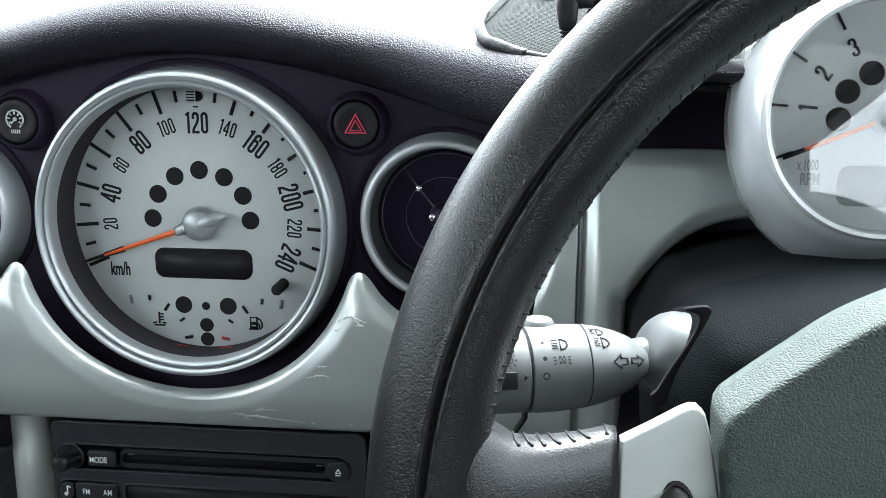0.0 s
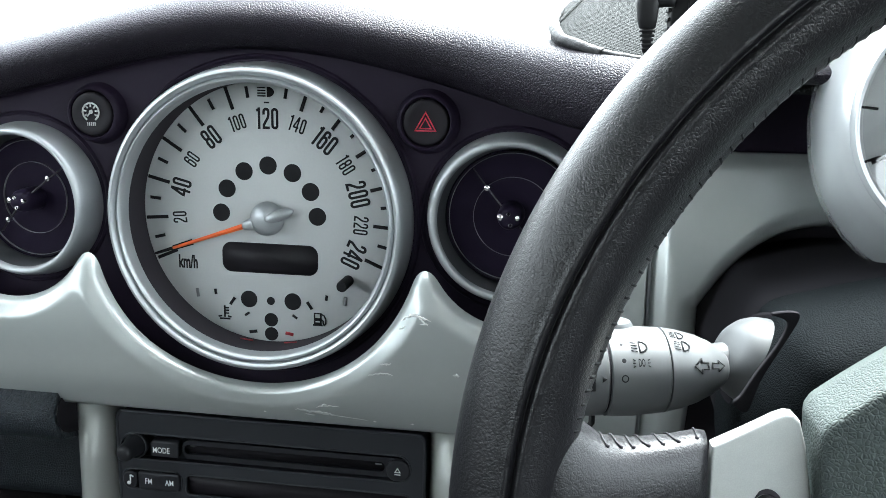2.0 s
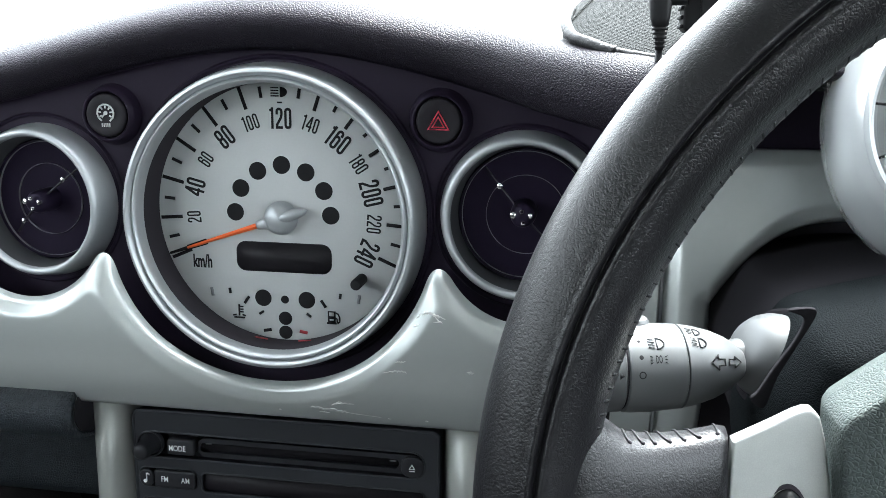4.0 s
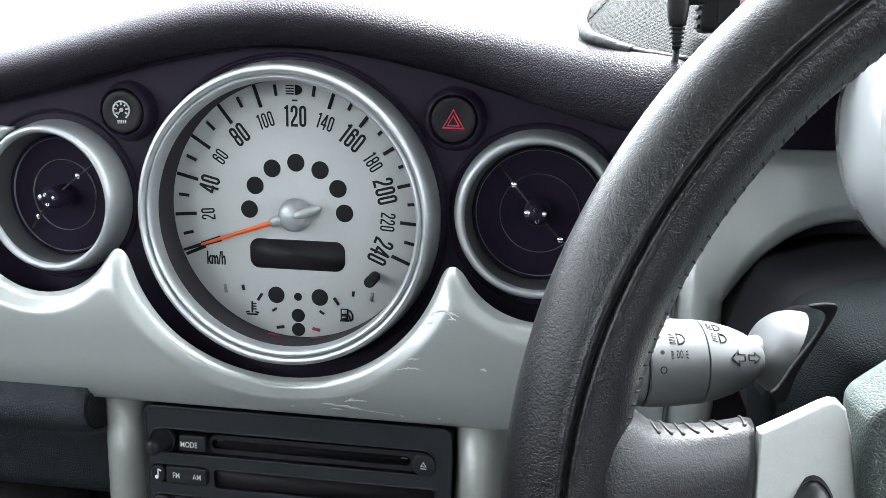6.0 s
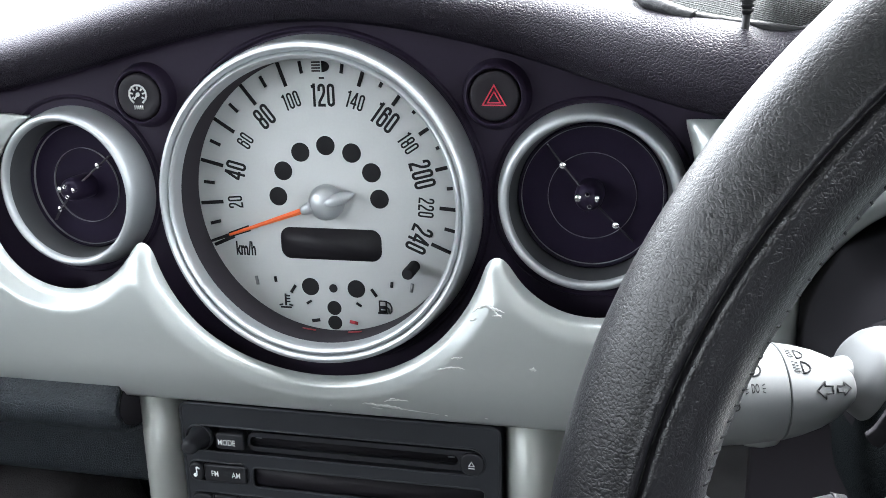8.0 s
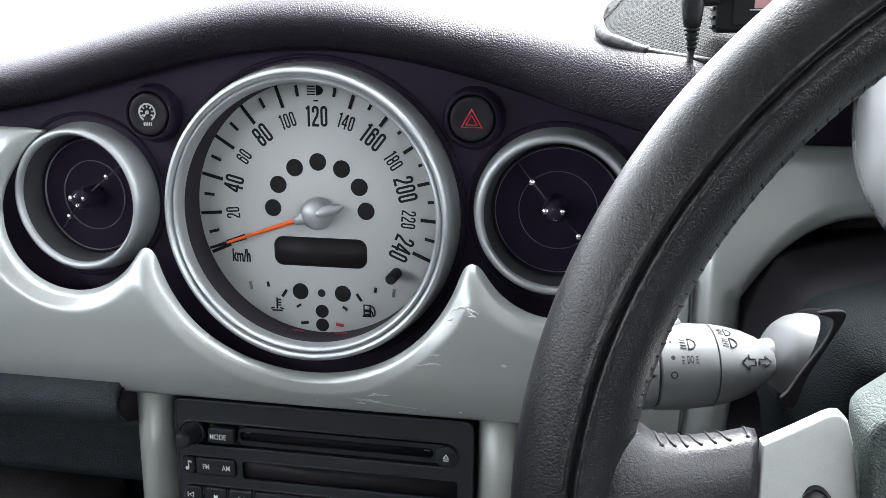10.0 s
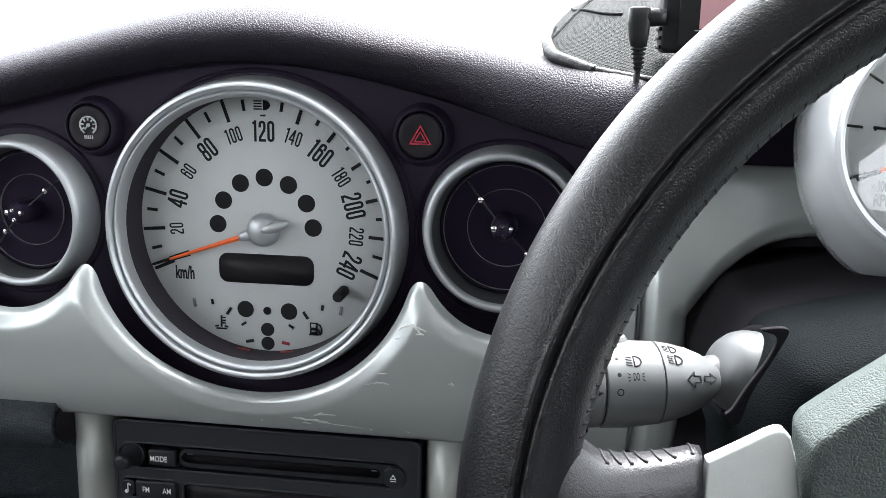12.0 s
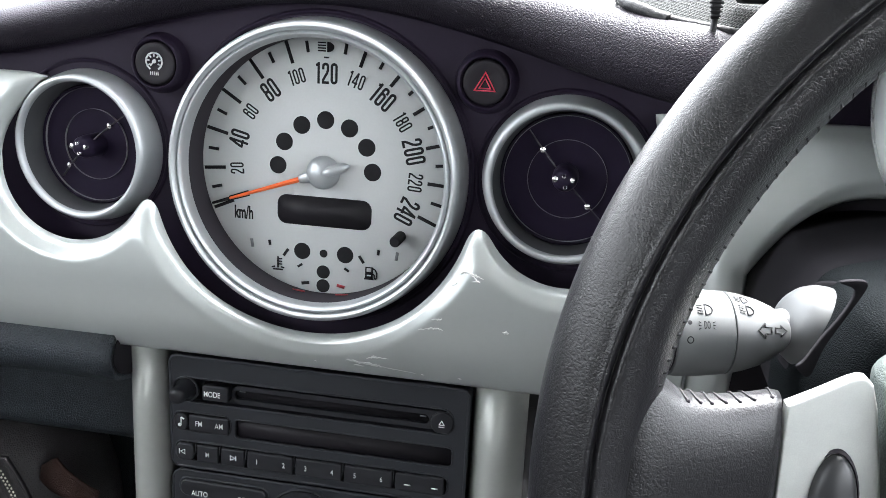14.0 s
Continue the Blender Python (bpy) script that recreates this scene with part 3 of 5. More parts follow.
part("fuel_symbol", join(bar(0.0302, -0.0652, 0.0050, 0.0076, INKY), bar(0.0302, -0.0692, 0.0062, 0.0011, INKY), moved(thick(ribbon(hose, 0.0009), 0.0002), Matrix.Translation((0, INKY - 0.0003, 0)))), INK, speedo)
part("fuel_window", bar(0.0302, -0.0633, 0.0030, 0.0023, INKY - 0.0003), DIAL, speedo)
part("fuel_window", bar(0.0302, -0.0669, 0.0026, 0.0008, INKY - 0.0003), DIAL, speedo)
part("coolant_symbol", join(bar(-0.0303, -0.0640, 0.0011, 0.0074, INKY), *[bar(-0.0288, -0.0616 - 0.0018 * k, 0.0026, 0.0008, INKY) for k in range(3)], bar(-0.0334, -0.0673, 0.0024, 0.0009, INKY, -14), bar(-0.0272, -0.0673, 0.0024, 0.0009, INKY, 14), bar(-0.0303, -0.0688, 0.0070, 0.0010, INKY)), INK, speedo)
for s in (-1, 1):
    part("small_needle", bar(s * 0.0142, -0.0797, 0.0084, 0.0008, -0.006, s * -6), REDINK, speedo)
HUB = (0, -0.0105, -0.003)
na = radians(-109)
tip = Vector((math.sin(na), 0, math.cos(na)))


def needle(r0, r1, w0, w1, y, h=0.0012):
    side = Vector((tip.z, 0, -tip.x))
    c = Vector((HUB[0], 0, HUB[2]))
    return loft([[c + tip * r + side * (w * sx) + Vector((0, y + h * sy, 0)) for sx, sy in ((-1, 0), (0, -1), (1, 0), (0, 0.4))] for r, w in ((r0, w0), (r1, w1))])


part("needle", sharp(needle(0.010, 0.0640, 0.0018, 0.0008, -0.0056), 20), NEEDLE, speedo, "orange needle")
part("needle_edge", sharp(needle(0.0505, 0.0642, 0.0019, 0.0016, -0.0050, 0.0010), 20), INK, speedo, "black outline of the needle's outer end")
part("needle_tip", sharp(needle(0.0640, 0.0765, 0.0011, 0.0008, -0.0054), 20), INK, speedo)
hub = part("needle_hub", lathe([(0.0104, -0.002), (0.0104, -0.0040), (0.0098, -0.0068), (0.0078, -0.0092), (0.0044, -0.0107), (0.0006, -0.0112)], (HUB[0], 0, HUB[2]), 48, cap=True), RING, speedo, "domed silver hub")
fin = []
for k in range(9):
    t = k / 8
    c = Vector((HUB[0], -0.0098 + 0.003 * t, HUB[2])) - tip * (0.001 + 0.0180 * t)
    w = 0.0036 * math.sqrt(max(0.02, 1 - (2 * t - 0.95) ** 2 * 0.92))
    side = Vector((tip.z, 0, -tip.x))
    fin.append([c + side * (w * math.cos(a)) + Vector((0, -w * 0.9 * math.sin(a), 0)) for a in [2 * math.pi * i / 14 for i in range(14)]])
part("tail_fin", loft(fin), RING, hub)
neck = []
for k in range(6):
    t = k / 5
    c = Vector((HUB[0], -0.0062 + 0.001 * t, HUB[2])) + tip * (0.008 + 0.0075 * t)
    w = 0.0040 - 0.0014 * t
    side = Vector((tip.z, 0, -tip.x))
    neck.append([c + side * (w * math.cos(a)) + Vector((0, -w * 0.8 * math.sin(a), 0)) for a in [2 * math.pi * i / 14 for i in range(14)]])
part("neck", loft(neck), RING, hub)
part("reset_pin", moved(lathe([(0.0034, 0.0), (0.0034, -0.015), (0.0029, -0.0165), (0.0005, -0.0168)], segs=28, cap=True), Matrix.Translation((0.0497, 0, -0.0397))), INK, speedo, "black trip reset pin")


# ---- round vents ----
def vent(c, name_label, spin, turn, size, aim):
    """turn: degrees by which the vent is swung outwards; size: its scale; aim: how far its knob is pushed across and up."""
    v = thing("round_air_vent", c, name_label, "air vent", "round dash vents")
    m = Matrix.Translation(c) @ Matrix.Rotation(radians(turn), 4, "Z") @ Matrix.Scale(size, 4)
    flare = [(0.0514, 0.0060), (0.0505, 0.0010), (0.0495, -0.0045), (0.0485, -0.0095), (0.0477, -0.0128), (0.0466, -0.0148), (0.0452, -0.0155), (0.0438, -0.0150), (0.0430, -0.0138), (0.0425, -0.0115)]
    part("ring", moved(lathe(flare, (0, 0, 0), 128), m), RING, v, "satin silver flared ring")
    part("throat", moved(lathe([(0.0426, -0.0117), (0.0418, -0.0060), (0.0406, 0.0020), (0.0399, 0.0060)], (0, 0, 0), 96), m), THROAT, v, "silver inner wall, its shade put into the grey")
    part("barrel", moved(lathe([(0.0402, 0.0045), (0.0392, 0.0030), (0.0386, 0.0045), (0.0376, 0.0060), (0.0250, 0.0068), (0.0120, 0.0070), (0.0001, 0.0072)], (0, 0, 0), 96), m), VENT, v, "gloss black swivelling barrel")
    for r, y, w, tone in ((0.0379, 0.0046, 0.00014, GREYINK), (0.0236, 0.0056, 0.00009, GREYINK)):
        part("thin_ring", moved(lathe([(r + w + 0.00006, y + 0.0014), (r + w, y - 0.0002), (r - w, y - 0.0002), (r - w - 0.00006, y + 0.0014)], (0, 0, 0), 96), m), tone, v, "fine grey ring")
    m = m @ Matrix.Translation((aim[0], 0, aim[1]))
    d = Vector((math.cos(radians(spin)), 0, math.sin(radians(spin))))
    side = Vector((-d.z, 0, d.x))
    for s in (-1, 1):
        arm = loft([[d * (s * r) + side * (w * a) + Vector((0, y + 0.001 * b, 0)) for a, b in ((-1, 1), (-0.6, -1), (0.6, -1), (1, 1))] for r, w, y in ((0.005, 0.0005, -0.0050), (0.0215, 0.0004, -0.0010), (0.0350, 0.0004, 0.0045))])
        part("blade_bar", moved(sharp(arm, 20), m), BUTTON, v)
        part("chrome_stud", moved(lathe([(0.0018, 0.002), (0.0017, -0.0006), (0.0005, -0.0013)], segs=16, cap=True), m @ Matrix.Translation(d * (s * 0.0213) + Vector((0, -0.0020, 0)))), CHROME, v, "tiny bright stud")
    knob = part("centre_knob", moved(lathe([(0.0078, 0.0070), (0.0076, -0.0040), (0.0070, -0.0090), (0.0053, -0.0124), (0.0030, -0.0138), (0.0003, -0.0142)], (0, 0, 0), 40, cap=True), m), VENT, v, "gloss black centre knob")
    for a, r, w in ((172, 0.0052, 0.0020), (8, 0.0046, 0.0016), (95, 0.0030, 0.0013), (-75, 0.0034, 0.0013)):
        at = m @ Matrix.Translation((r * math.cos(radians(a)), -0.0126 if r > 0.004 else -0.0140, r * math.sin(radians(a))))
        if r > 0.004:
            part("screw", moved(lathe([(w, 0.0016), (w * 0.9, -0.0006), (0.0003, -0.0011)], segs=16, cap=True), at), CHROME, knob)
        else:
            part("hollow_screw", moved(lathe([(w, 0.0012), (w, -0.0004), (w * 0.8, -0.0008), (w * 0.55, -0.0004), (w * 0.5, 0.0006)], segs=20), at), CHROME, knob)
    return v


vent((VENTS[0], -0.0110, VZ - 0.0004), "round black air vent in a satin silver ring beside the speedometer", 42, -4, 0.955, (0.0004, 0.0))
vent((VENTS[1], -0.0110, VZ + 0.0013), "round black air vent in a silver ring half behind the wheel", -48, 0, 0.98, (-0.0008, 0.0020))


# ---- buttons in the cowl ----
def push_button(x, z, label, category):
    b = thing("push_button", (x, -0.006, z), label, category)
    part("surround", lathe([(0.0185, -0.004), (0.0170, -0.0095), (0.0156, -0.0128), (0.0145, -0.0135), (0.0138, -0.0125), (0.0134, -0.008)], (x, -0.006, z), 64), COWL, b)
    part("cap", lathe([(0.0130, 0.0), (0.0130, -0.0118), (0.0125, -0.0132), (0.0116, -0.0137), (0.0090, -0.0132), (0.0005, -0.0126)], (x, -0.006, z), 64, cap=True), PUSH, b)
    return b


HZ = push_button(0.0995, 0.0590, "round black hazard button with a red triangle", "button")
fy = -0.0196


def triangle(r, w, cx, cz):
    bm = bmesh.new()
    o = [bm.verts.new((cx + r * math.sin(a), fy, cz + r * math.cos(a))) for a in (0, 2 * math.pi / 3, 4 * math.pi / 3)]
    i = [bm.verts.new((cx + (r - w) * math.sin(a), fy, cz + (r - w) * math.cos(a))) for a in (0, 2 * math.pi / 3, 4 * math.pi / 3)]
    for k in range(3):
        j = (k + 1) % 3
        bm.faces.new((o[k], o[j], i[j], i[k]))
    return thick(bm, 0.0003)


part("triangle", triangle(0.0076, 0.0015, 0.0995, 0.0578), HAZARD, HZ, "red triangle outline")
part("triangle", triangle(0.0045, 0.0014, 0.0995, 0.0576), HAZARD, HZ, "red triangle outline")
CR = push_button(-0.1018, 0.0580, "round black button with a pale dial symbol", "button")
arc = [bar(-0.1018 + 0.0051 * math.sin(radians(a)), 0.0592 + 0.0051 * math.cos(radians(a)), 0.0028, 0.0010, fy, a) for a in range(-135, 136, 27)]
spokes = [bar(-0.1018 + 0.0036 * math.sin(radians(a)), 0.0592 + 0.0036 * math.cos(radians(a)), 0.0009, 0.0016, fy, a) for a in range(-120, 121, 40)]
part("dial_symbol", join(*arc, *spokes, bar(-0.1026, 0.0584, 0.0008, 0.0050, fy, 40), disc(0.0012, (-0.1018, fy - 0.0002, 0.0592), 16)), PALEINK, CR, "pale grey dial symbol")
part("bars_symbol", join(*[bar(-0.1042 + 0.0012 * k, 0.0521, 0.0006, 0.0022, fy) for k in range(5)]), PALEINK, CR)

# ---- centre console: posts, radio, heater controls ----
for s, name in ((-1, "passenger"), (1, "driver")):
    post = thing("console_post", (s * 0.115, 0.01, -0.60), "silver painted tubular console post under the dash", "console post", "console posts")
    px, rx = (0.1180, 0.0180) if s > 0 else (-0.1240, 0.0142)
    part("tube", loft([[(px + rx * math.cos(a), 0.016 - 0.004 * t + 0.028 * math.sin(a), -0.118 - 0.50 * t) for a in [2 * math.pi * k / 40 for k in range(40)]] for t in span(0, 1, 8)]), POST, post)
console = thing("console_backing", (0, 0.03, -0.60), "dark plastic centre console behind the radio", "console")
part("backing", box(-0.114, 0.110, 0.021, 0.06, -0.60, -0.112), GAP, console)
radio = thing("car_radio", (0, 0, -0.215), "charcoal car radio with compact disc slot and rows of keys", "radio")
RY = -0.008


def pierced(outer, holes, y0, y1):
    """A plate of the outline outer, from y0 (front) to y1, with openings right through it."""
    bm = bmesh.new()
    for loop in (outer, *holes):
        vs = [bm.verts.new((x, y0, z)) for x, z in loop]
        for i, v in enumerate(vs):
            bm.edges.new((v, vs[i - 1]))
    bmesh.ops.triangle_fill(bm, edges=bm.edges[:], use_beauty=True, normal=(0, -1, 0))
    r = bmesh.ops.extrude_face_region(bm, geom=bm.faces[:])
    bmesh.ops.translate(bm, verts=[g for g in r["geom"] if isinstance(g, bmesh.types.BMVert)], vec=(0, y1 - y0, 0))
    bmesh.ops.recalc_face_normals(bm, faces=bm.faces)
    return sharp(bm, 30)


def rim_bead(outline, y, r):
    """A rounded edge along an outline of (x, z)."""
    return tube([(x, y, z) for x, z in outline], r, 8, loop=True)


def key(name, cx, cz, w, h, r, parent, out=0.0026):
    return part(name, slab(round_rect(cx, cz, w, h, r), RY - out, RY + 0.004, 0.0012, 3), CAP, parent)


FACE = round_rect(-0.0018, -0.1740, 0.2035, 0.0805, 0.005)
CHANNEL = round_rect(-0.0036, -0.1570, 0.1900, 0.0178, 0.0087)
BANK = round_rect(-0.0808, -0.1803, 0.0405, 0.0138, 0.0050)
WINDOW = round_rect(0.0168, -0.1815, 0.1490, 0.0142, 0.0035)
ROW = round_rect(-0.0058, -0.2022, 0.1900, 0.0142, 0.0055)
part("faceplate", pierced(FACE, (CHANNEL, BANK, WINDOW, ROW), RY, 0.02), RADIO, radio)
part("face_edge", rim_bead(FACE, RY + 0.0006, 0.0012), RADIO, radio)
for hole in (CHANNEL, BANK, WINDOW, ROW):
    part("opening_edge", rim_bead(hole, RY + 0.0002, 0.0007), RADIO, radio)
part("recess_floor", box(-0.1000, 0.0955, RY + 0.0055, RY + 0.009, -0.2110, -0.1460), CAP, radio)
part("display_window", slab(round_rect(0.0168, -0.1815, 0.1484, 0.0136, 0.003), RY + 0.0022, RY + 0.005), LCD, radio, "dark unlit display window")
SLOT_PLATE = round_rect(0.0180, -0.1572, 0.1560, 0.0130, 0.0060)
OPENING = round_rect(0.0080, -0.1572, 0.1330, 0.0066, 0.0030)
UPPER = part("slot_plate", pierced(SLOT_PLATE, (OPENING,), RY + 0.0012, RY + 0.005), CAP, radio)
part("disc_slot", box(-0.0590, 0.0750, RY + 0.0042, RY + 0.0050, -0.1606, -0.1538), SLEEVE, UPPER, "dark disc slot")
for x, z in ((-0.0535, -0.1556), (0.0700, -0.1566)):
    part("slot_mark", bar(x, z, 0.0042, 0.0008, RY + 0.0040), GREYINK, UPPER)
KX, KZ = -0.0925, -0.1568
part("knob_ring", lathe([(0.0092, 0.002), (0.0091, -0.0008), (0.0085, -0.0012), (0.0080, -0.0006), (0.0078, 0.003)], (KX, RY, KZ), 48), RADIO, radio)
part("volume_knob", lathe([(0.0078, 0.003), (0.0074, -0.0004), (0.0060, -0.0022), (0.0057, -0.0120), (0.0048, -0.0146), (0.0028, -0.0156), (0.0004, -0.0158)], (KX, RY, KZ), 48, cap=True), CAP, radio, "round black volume knob")
MODE = key("mode_key", -0.0703, -0.1568, 0.0190, 0.0108, 0.0020, radio, 0.0030)
part("mode_text", writing("MODE", 0.0040, -0.0722, -0.1572, RY - 0.0032, 0, 0.74, 0.004), WHITEINK, MODE)
EJECT = part("eject_key", slab(round_rect(0.0835, -0.1580, 0.0150, 0.0140, 0.0062), RY - 0.0012, RY + 0.004, 0.0010, 3), CAP, radio)
part("eject_symbol", join(thick(ribbon([(0.0816, -0.1588), (0.0850, -0.1588), (0.0833, -0.1560)], 0.0005, True), 0.0001), moved(box(-0.0019, 0.0019, -0.0001, 0, -0.0003, 0.0003), Matrix.Translation((0.0833, 0, -0.1602)))), WHITEINK, EJECT).location.y += RY - 0.0014
part("eject_line", bar(0.0770, -0.1575, 0.0005, 0.0080, RY + 0.0010), GREYINK, radio)
TONE = key("tone_key", -0.0955, -0.1803, 0.0100, 0.0122, 0.0048, radio)
part("tone_symbol", join(bar(-0.0950, -0.1795, 0.0008, 0.0058, RY - 0.0028), bar(-0.0938, -0.1772, 0.0024, 0.0010, RY - 0.0028, 30), disc(0.0013, (-0.0961, RY - 0.0030, -0.1823), 14)), WHITEINK, TONE)
BAND = key("band_key", -0.0757, -0.1803, 0.0286, 0.0122, 0.0016, radio)
part("band_text", writing("FM", 0.0039, -0.0823, -0.1800, RY - 0.0028, 0, 0.74, 0.004), WHITEINK, BAND)
part("band_text", writing("AM", 0.0039, -0.0680, -0.1800, RY - 0.0028, 0, 0.74, 0.004), WHITEINK, BAND)
EDGES = (-0.0998, -0.0856, -0.0680, -0.0492, -0.0150, 0.0188, 0.0534, 0.0880)
MARKS = (("<", -0.0945), ("M", -0.0765), (">", -0.0584), ("1", -0.0410), ("2", -0.0222), ("3", -0.0068), ("4", 0.0115), ("5", 0.0272), ("6", 0.0452), ("-", 0.0628), ("-", 0.0810))
for k in range(7):
    x0, x1 = EDGES[k] + (0.0009 if k else 0.0), EDGES[k + 1] - 0.0009
    preset = key("preset_key", (x0 + x1) / 2, -0.2022, x1 - x0, 0.0126, 0.0045 if k == 0 else 0.0014, radio)
    if k < 6:
        part("key_rib", slab(round_rect(EDGES[k + 1], -0.1992, 0.0007, 0.0062, 0.0003, 2), RY - 0.0020, RY + 0.004), RADIO, radio)
    for word, cx in MARKS:
        if not x0 < cx < x1:
            continue
        if word == "-":
            part("bar_symbol", bar(cx, -0.2036, 0.0044, 0.0008, RY - 0.0027), WHITEINK, preset)
        elif word in "<>":
            d = 1 if word == ">" else -1
            tri = ribbon([(cx + d * 0.0016, -0.2020), (cx - d * 0.0016, -0.2003), (cx - d * 0.0016, -0.2037)], 0.0005, True)
            part("skip_symbol", join(moved(tri, Matrix.Translation((0, RY - 0.0028, 0))), bar(cx + d * 0.0024, -0.2020, 0.0006, 0.0036, RY - 0.0027)), WHITEINK, preset)
        else:
            part("key_text", writing(word, 0.0037, cx, -0.2022, RY - 0.0028, 0, 0.76, 0.004), WHITEINK, preset)
heater = thing("heater_controls", (0, 0, -0.30), "charcoal heater control panel with a rotary knob and keys", "heater controls")
HEAT = round_rect(-0.0018, -0.2620, 0.2035, 0.0890, 0.008)
AUTO = round_rect(-0.0660, -0.2295, 0.0640, 0.0135, 0.0060)
OTHER = round_rect(0.0610, -0.2295, 0.0600, 0.0135, 0.0060)
part("faceplate", pierced(HEAT, (AUTO, OTHER), RY, 0.02), RADIO, heater)
for line in (HEAT, AUTO, OTHER):
    part("edge", rim_bead(line, RY + 0.0004, 0.0010), RADIO, heater)
for x, w, name in ((-0.0660, 0.0628, "auto_key"), (0.0610, 0.0588, "wide_key")):
    part(name, slab(round_rect(x, -0.2295, w, 0.0123, 0.0055), RY - 0.0026, RY + 0.004, 0.0016, 3), CAP, heater)
part("auto_text", writing("AUTO", 0.0040, -0.0828, -0.2325, RY - 0.0028, 0, 0.76, 0.004), WHITEINK, heater)
part("off_text", writing("OFF", 0.0040, -0.0515, -0.2325, RY - 0.0028, 0, 0.76, 0.004), WHITEINK, heater)
part("rotary_knob", lathe([(0.0255, 0.003), (0.0255, -0.004), (0.0240, -0.006), (0.0228, -0.0150), (0.0212, -0.0172), (0.0170, -0.0180), (0.0005, -0.0182)], (-0.0075, RY, -0.2460), 64, cap=True), CAP, heater, "round black rotary knob")
part("knob_collar", lathe([(0.0275, 0.003), (0.0273, -0.0012), (0.0266, -0.0018), (0.0258, -0.0012), (0.0257, 0.003)], (-0.0075, RY, -0.2460), 64), RADIO, heater)

# ---- passenger side below the panel ----
glove = thing("glove_box", (-0.42, 0.05, -0.42), "black grained glove box under the passenger panel", "glove box")


def glove_point(x, v):
    z = -0.117 - 0.32 * v
    return (x, -0.022 - 0.010 * math.sin(math.pi * min(v / 0.10, 1)) + 0.085 * smooth_step(0.085, 0.16, v) + 0.02 * v + 0.16 * smooth_step(0.36, 0.60, v), z)


part("lid", thick(grid(glove_point, span(-0.72, -0.1317, 60), span(0, 1, 100)), 0.004), GLOVE, glove)
profile = [glove_point(0, v) for v in span(0, 0.5, 60)]
# Closes the lid's end in black, standing in for the shaded gap there.
part("lid_gap_shade", loft([[(x, y + 0.001, z) for _, y, z in profile] + [(x, 0.30, profile[-1][2]), (x, 0.30, profile[0][2])] for x in (-0.1318, -0.1306)]), SLEEVE, glove, "lid's end sheet, black for the shaded gap beside it")
part("side_cheek", box(-0.1316, -0.1250, 0.010, 0.12, -0.60, -0.119, 0.001), COWL, glove)

# ---- steering wheel ----
WHEEL = Matrix.Translation((0.3441, -0.3032, -0.0222)) @ Matrix.Rotation(radians(-5.14), 4, "X")
RR, RT = 0.1709, 0.0156


def wheel_thing(name, at, label, category):
    ob = thing(name, WHEEL @ Vector(at), label, category)
    return ob


wheel = wheel_thing("steering_wheel", (0, 0.03, 0), "leather-wrapped steering wheel with silver spokes and grained hub", "steering wheel")


def rim_ring(a, n=96):
    """The rim's section at the angle a (degrees, 0 to the right, 90 at the top)."""
    ca, sa = math.cos(radians(a)), math.sin(radians(a))
    wave = noise.noise((6.0 * ca, 6.0 * sa, 0.0))
    pucker = math.sin(radians(a) * 130 + 2 * wave) * (0.6 + 0.4 * noise.noise((20 * ca, 20 * sa, 4)))
    pts = []
    for k in range(n):
        # the section's points lie closer together about the seam
        u = 2 * math.pi * k / n
        p = radians(-93) + u - 0.72 * math.sin(u)
        gap = math.atan2(math.sin(p - radians(-93)), math.cos(p - radians(-93)))
        rr = RT + 0.00012 * noise.noise((9 * ca, 9 * sa, 3 * math.sin(p)))
        rr -= 0.0018 * math.exp(-(gap / 0.045) ** 2)
        rr += (0.00040 + 0.00016 * pucker) * math.exp(-((abs(gap) - 0.125) / 0.06) ** 2)
        # the edges of the cover meet along the inner side and draw it in at each stitch
        inner = math.atan2(math.sin(p - math.pi), math.cos(p - math.pi))
        rr -= (0.0004 + 0.0003 * math.cos(radians(a) * 180)) * math.exp(-(inner / 0.16) ** 2)
        pts.append(((RR + rr * math.cos(p)) * ca, rr * 1.05 * math.sin(p), (RR + rr * math.cos(p)) * sa))
    return pts


part("rim", moved(loft([rim_ring(a) for a in span(0, 359.5, 719)], loop=True), WHEEL), LEATHER, wheel, "black leather rim with a stitched seam")
# cross stitches along the inner side of the cover
for a in span(92, 264, 132):
    ends = []
    for da, p in ((-0.30, 150), (-0.21, 160), (-0.10, 170), (0.0, 180), (0.10, 190), (0.21, 200), (0.30, 210)):
        b = radians(a + da)
        r = RT - 0.00028 - 0.0003 * math.exp(-(radians(p - 180) / 0.16) ** 2)
        ends.append(((RR + r * math.cos(radians(p))) * math.cos(b), -r * 1.05 * math.sin(radians(p)), (RR + r * math.cos(radians(p))) * math.sin(b)))
    part("cross_stitch", moved(tube(ends, 0.0005, 7), WHEEL), THREAD, wheel)


def spoke_rings(sign, stations, n=40, flat=0.7):
    """stations: (distance from the axis, y of the middle, z low, z high, half depth)."""
    rings = []
    for x, y, z0, z1, d in stations:
        ring = []
        for k in range(n):
            a = 2 * math.pi * k / n
            c, s = math.cos(a), math.sin(a)
            ring.append((sign * x, y + d * math.copysign(abs(c) ** flat, c), (z0 + z1) / 2 + (z1 - z0) / 2 * math.copysign(abs(s) ** 0.5, s)))
        rings.append(ring)
    return rings


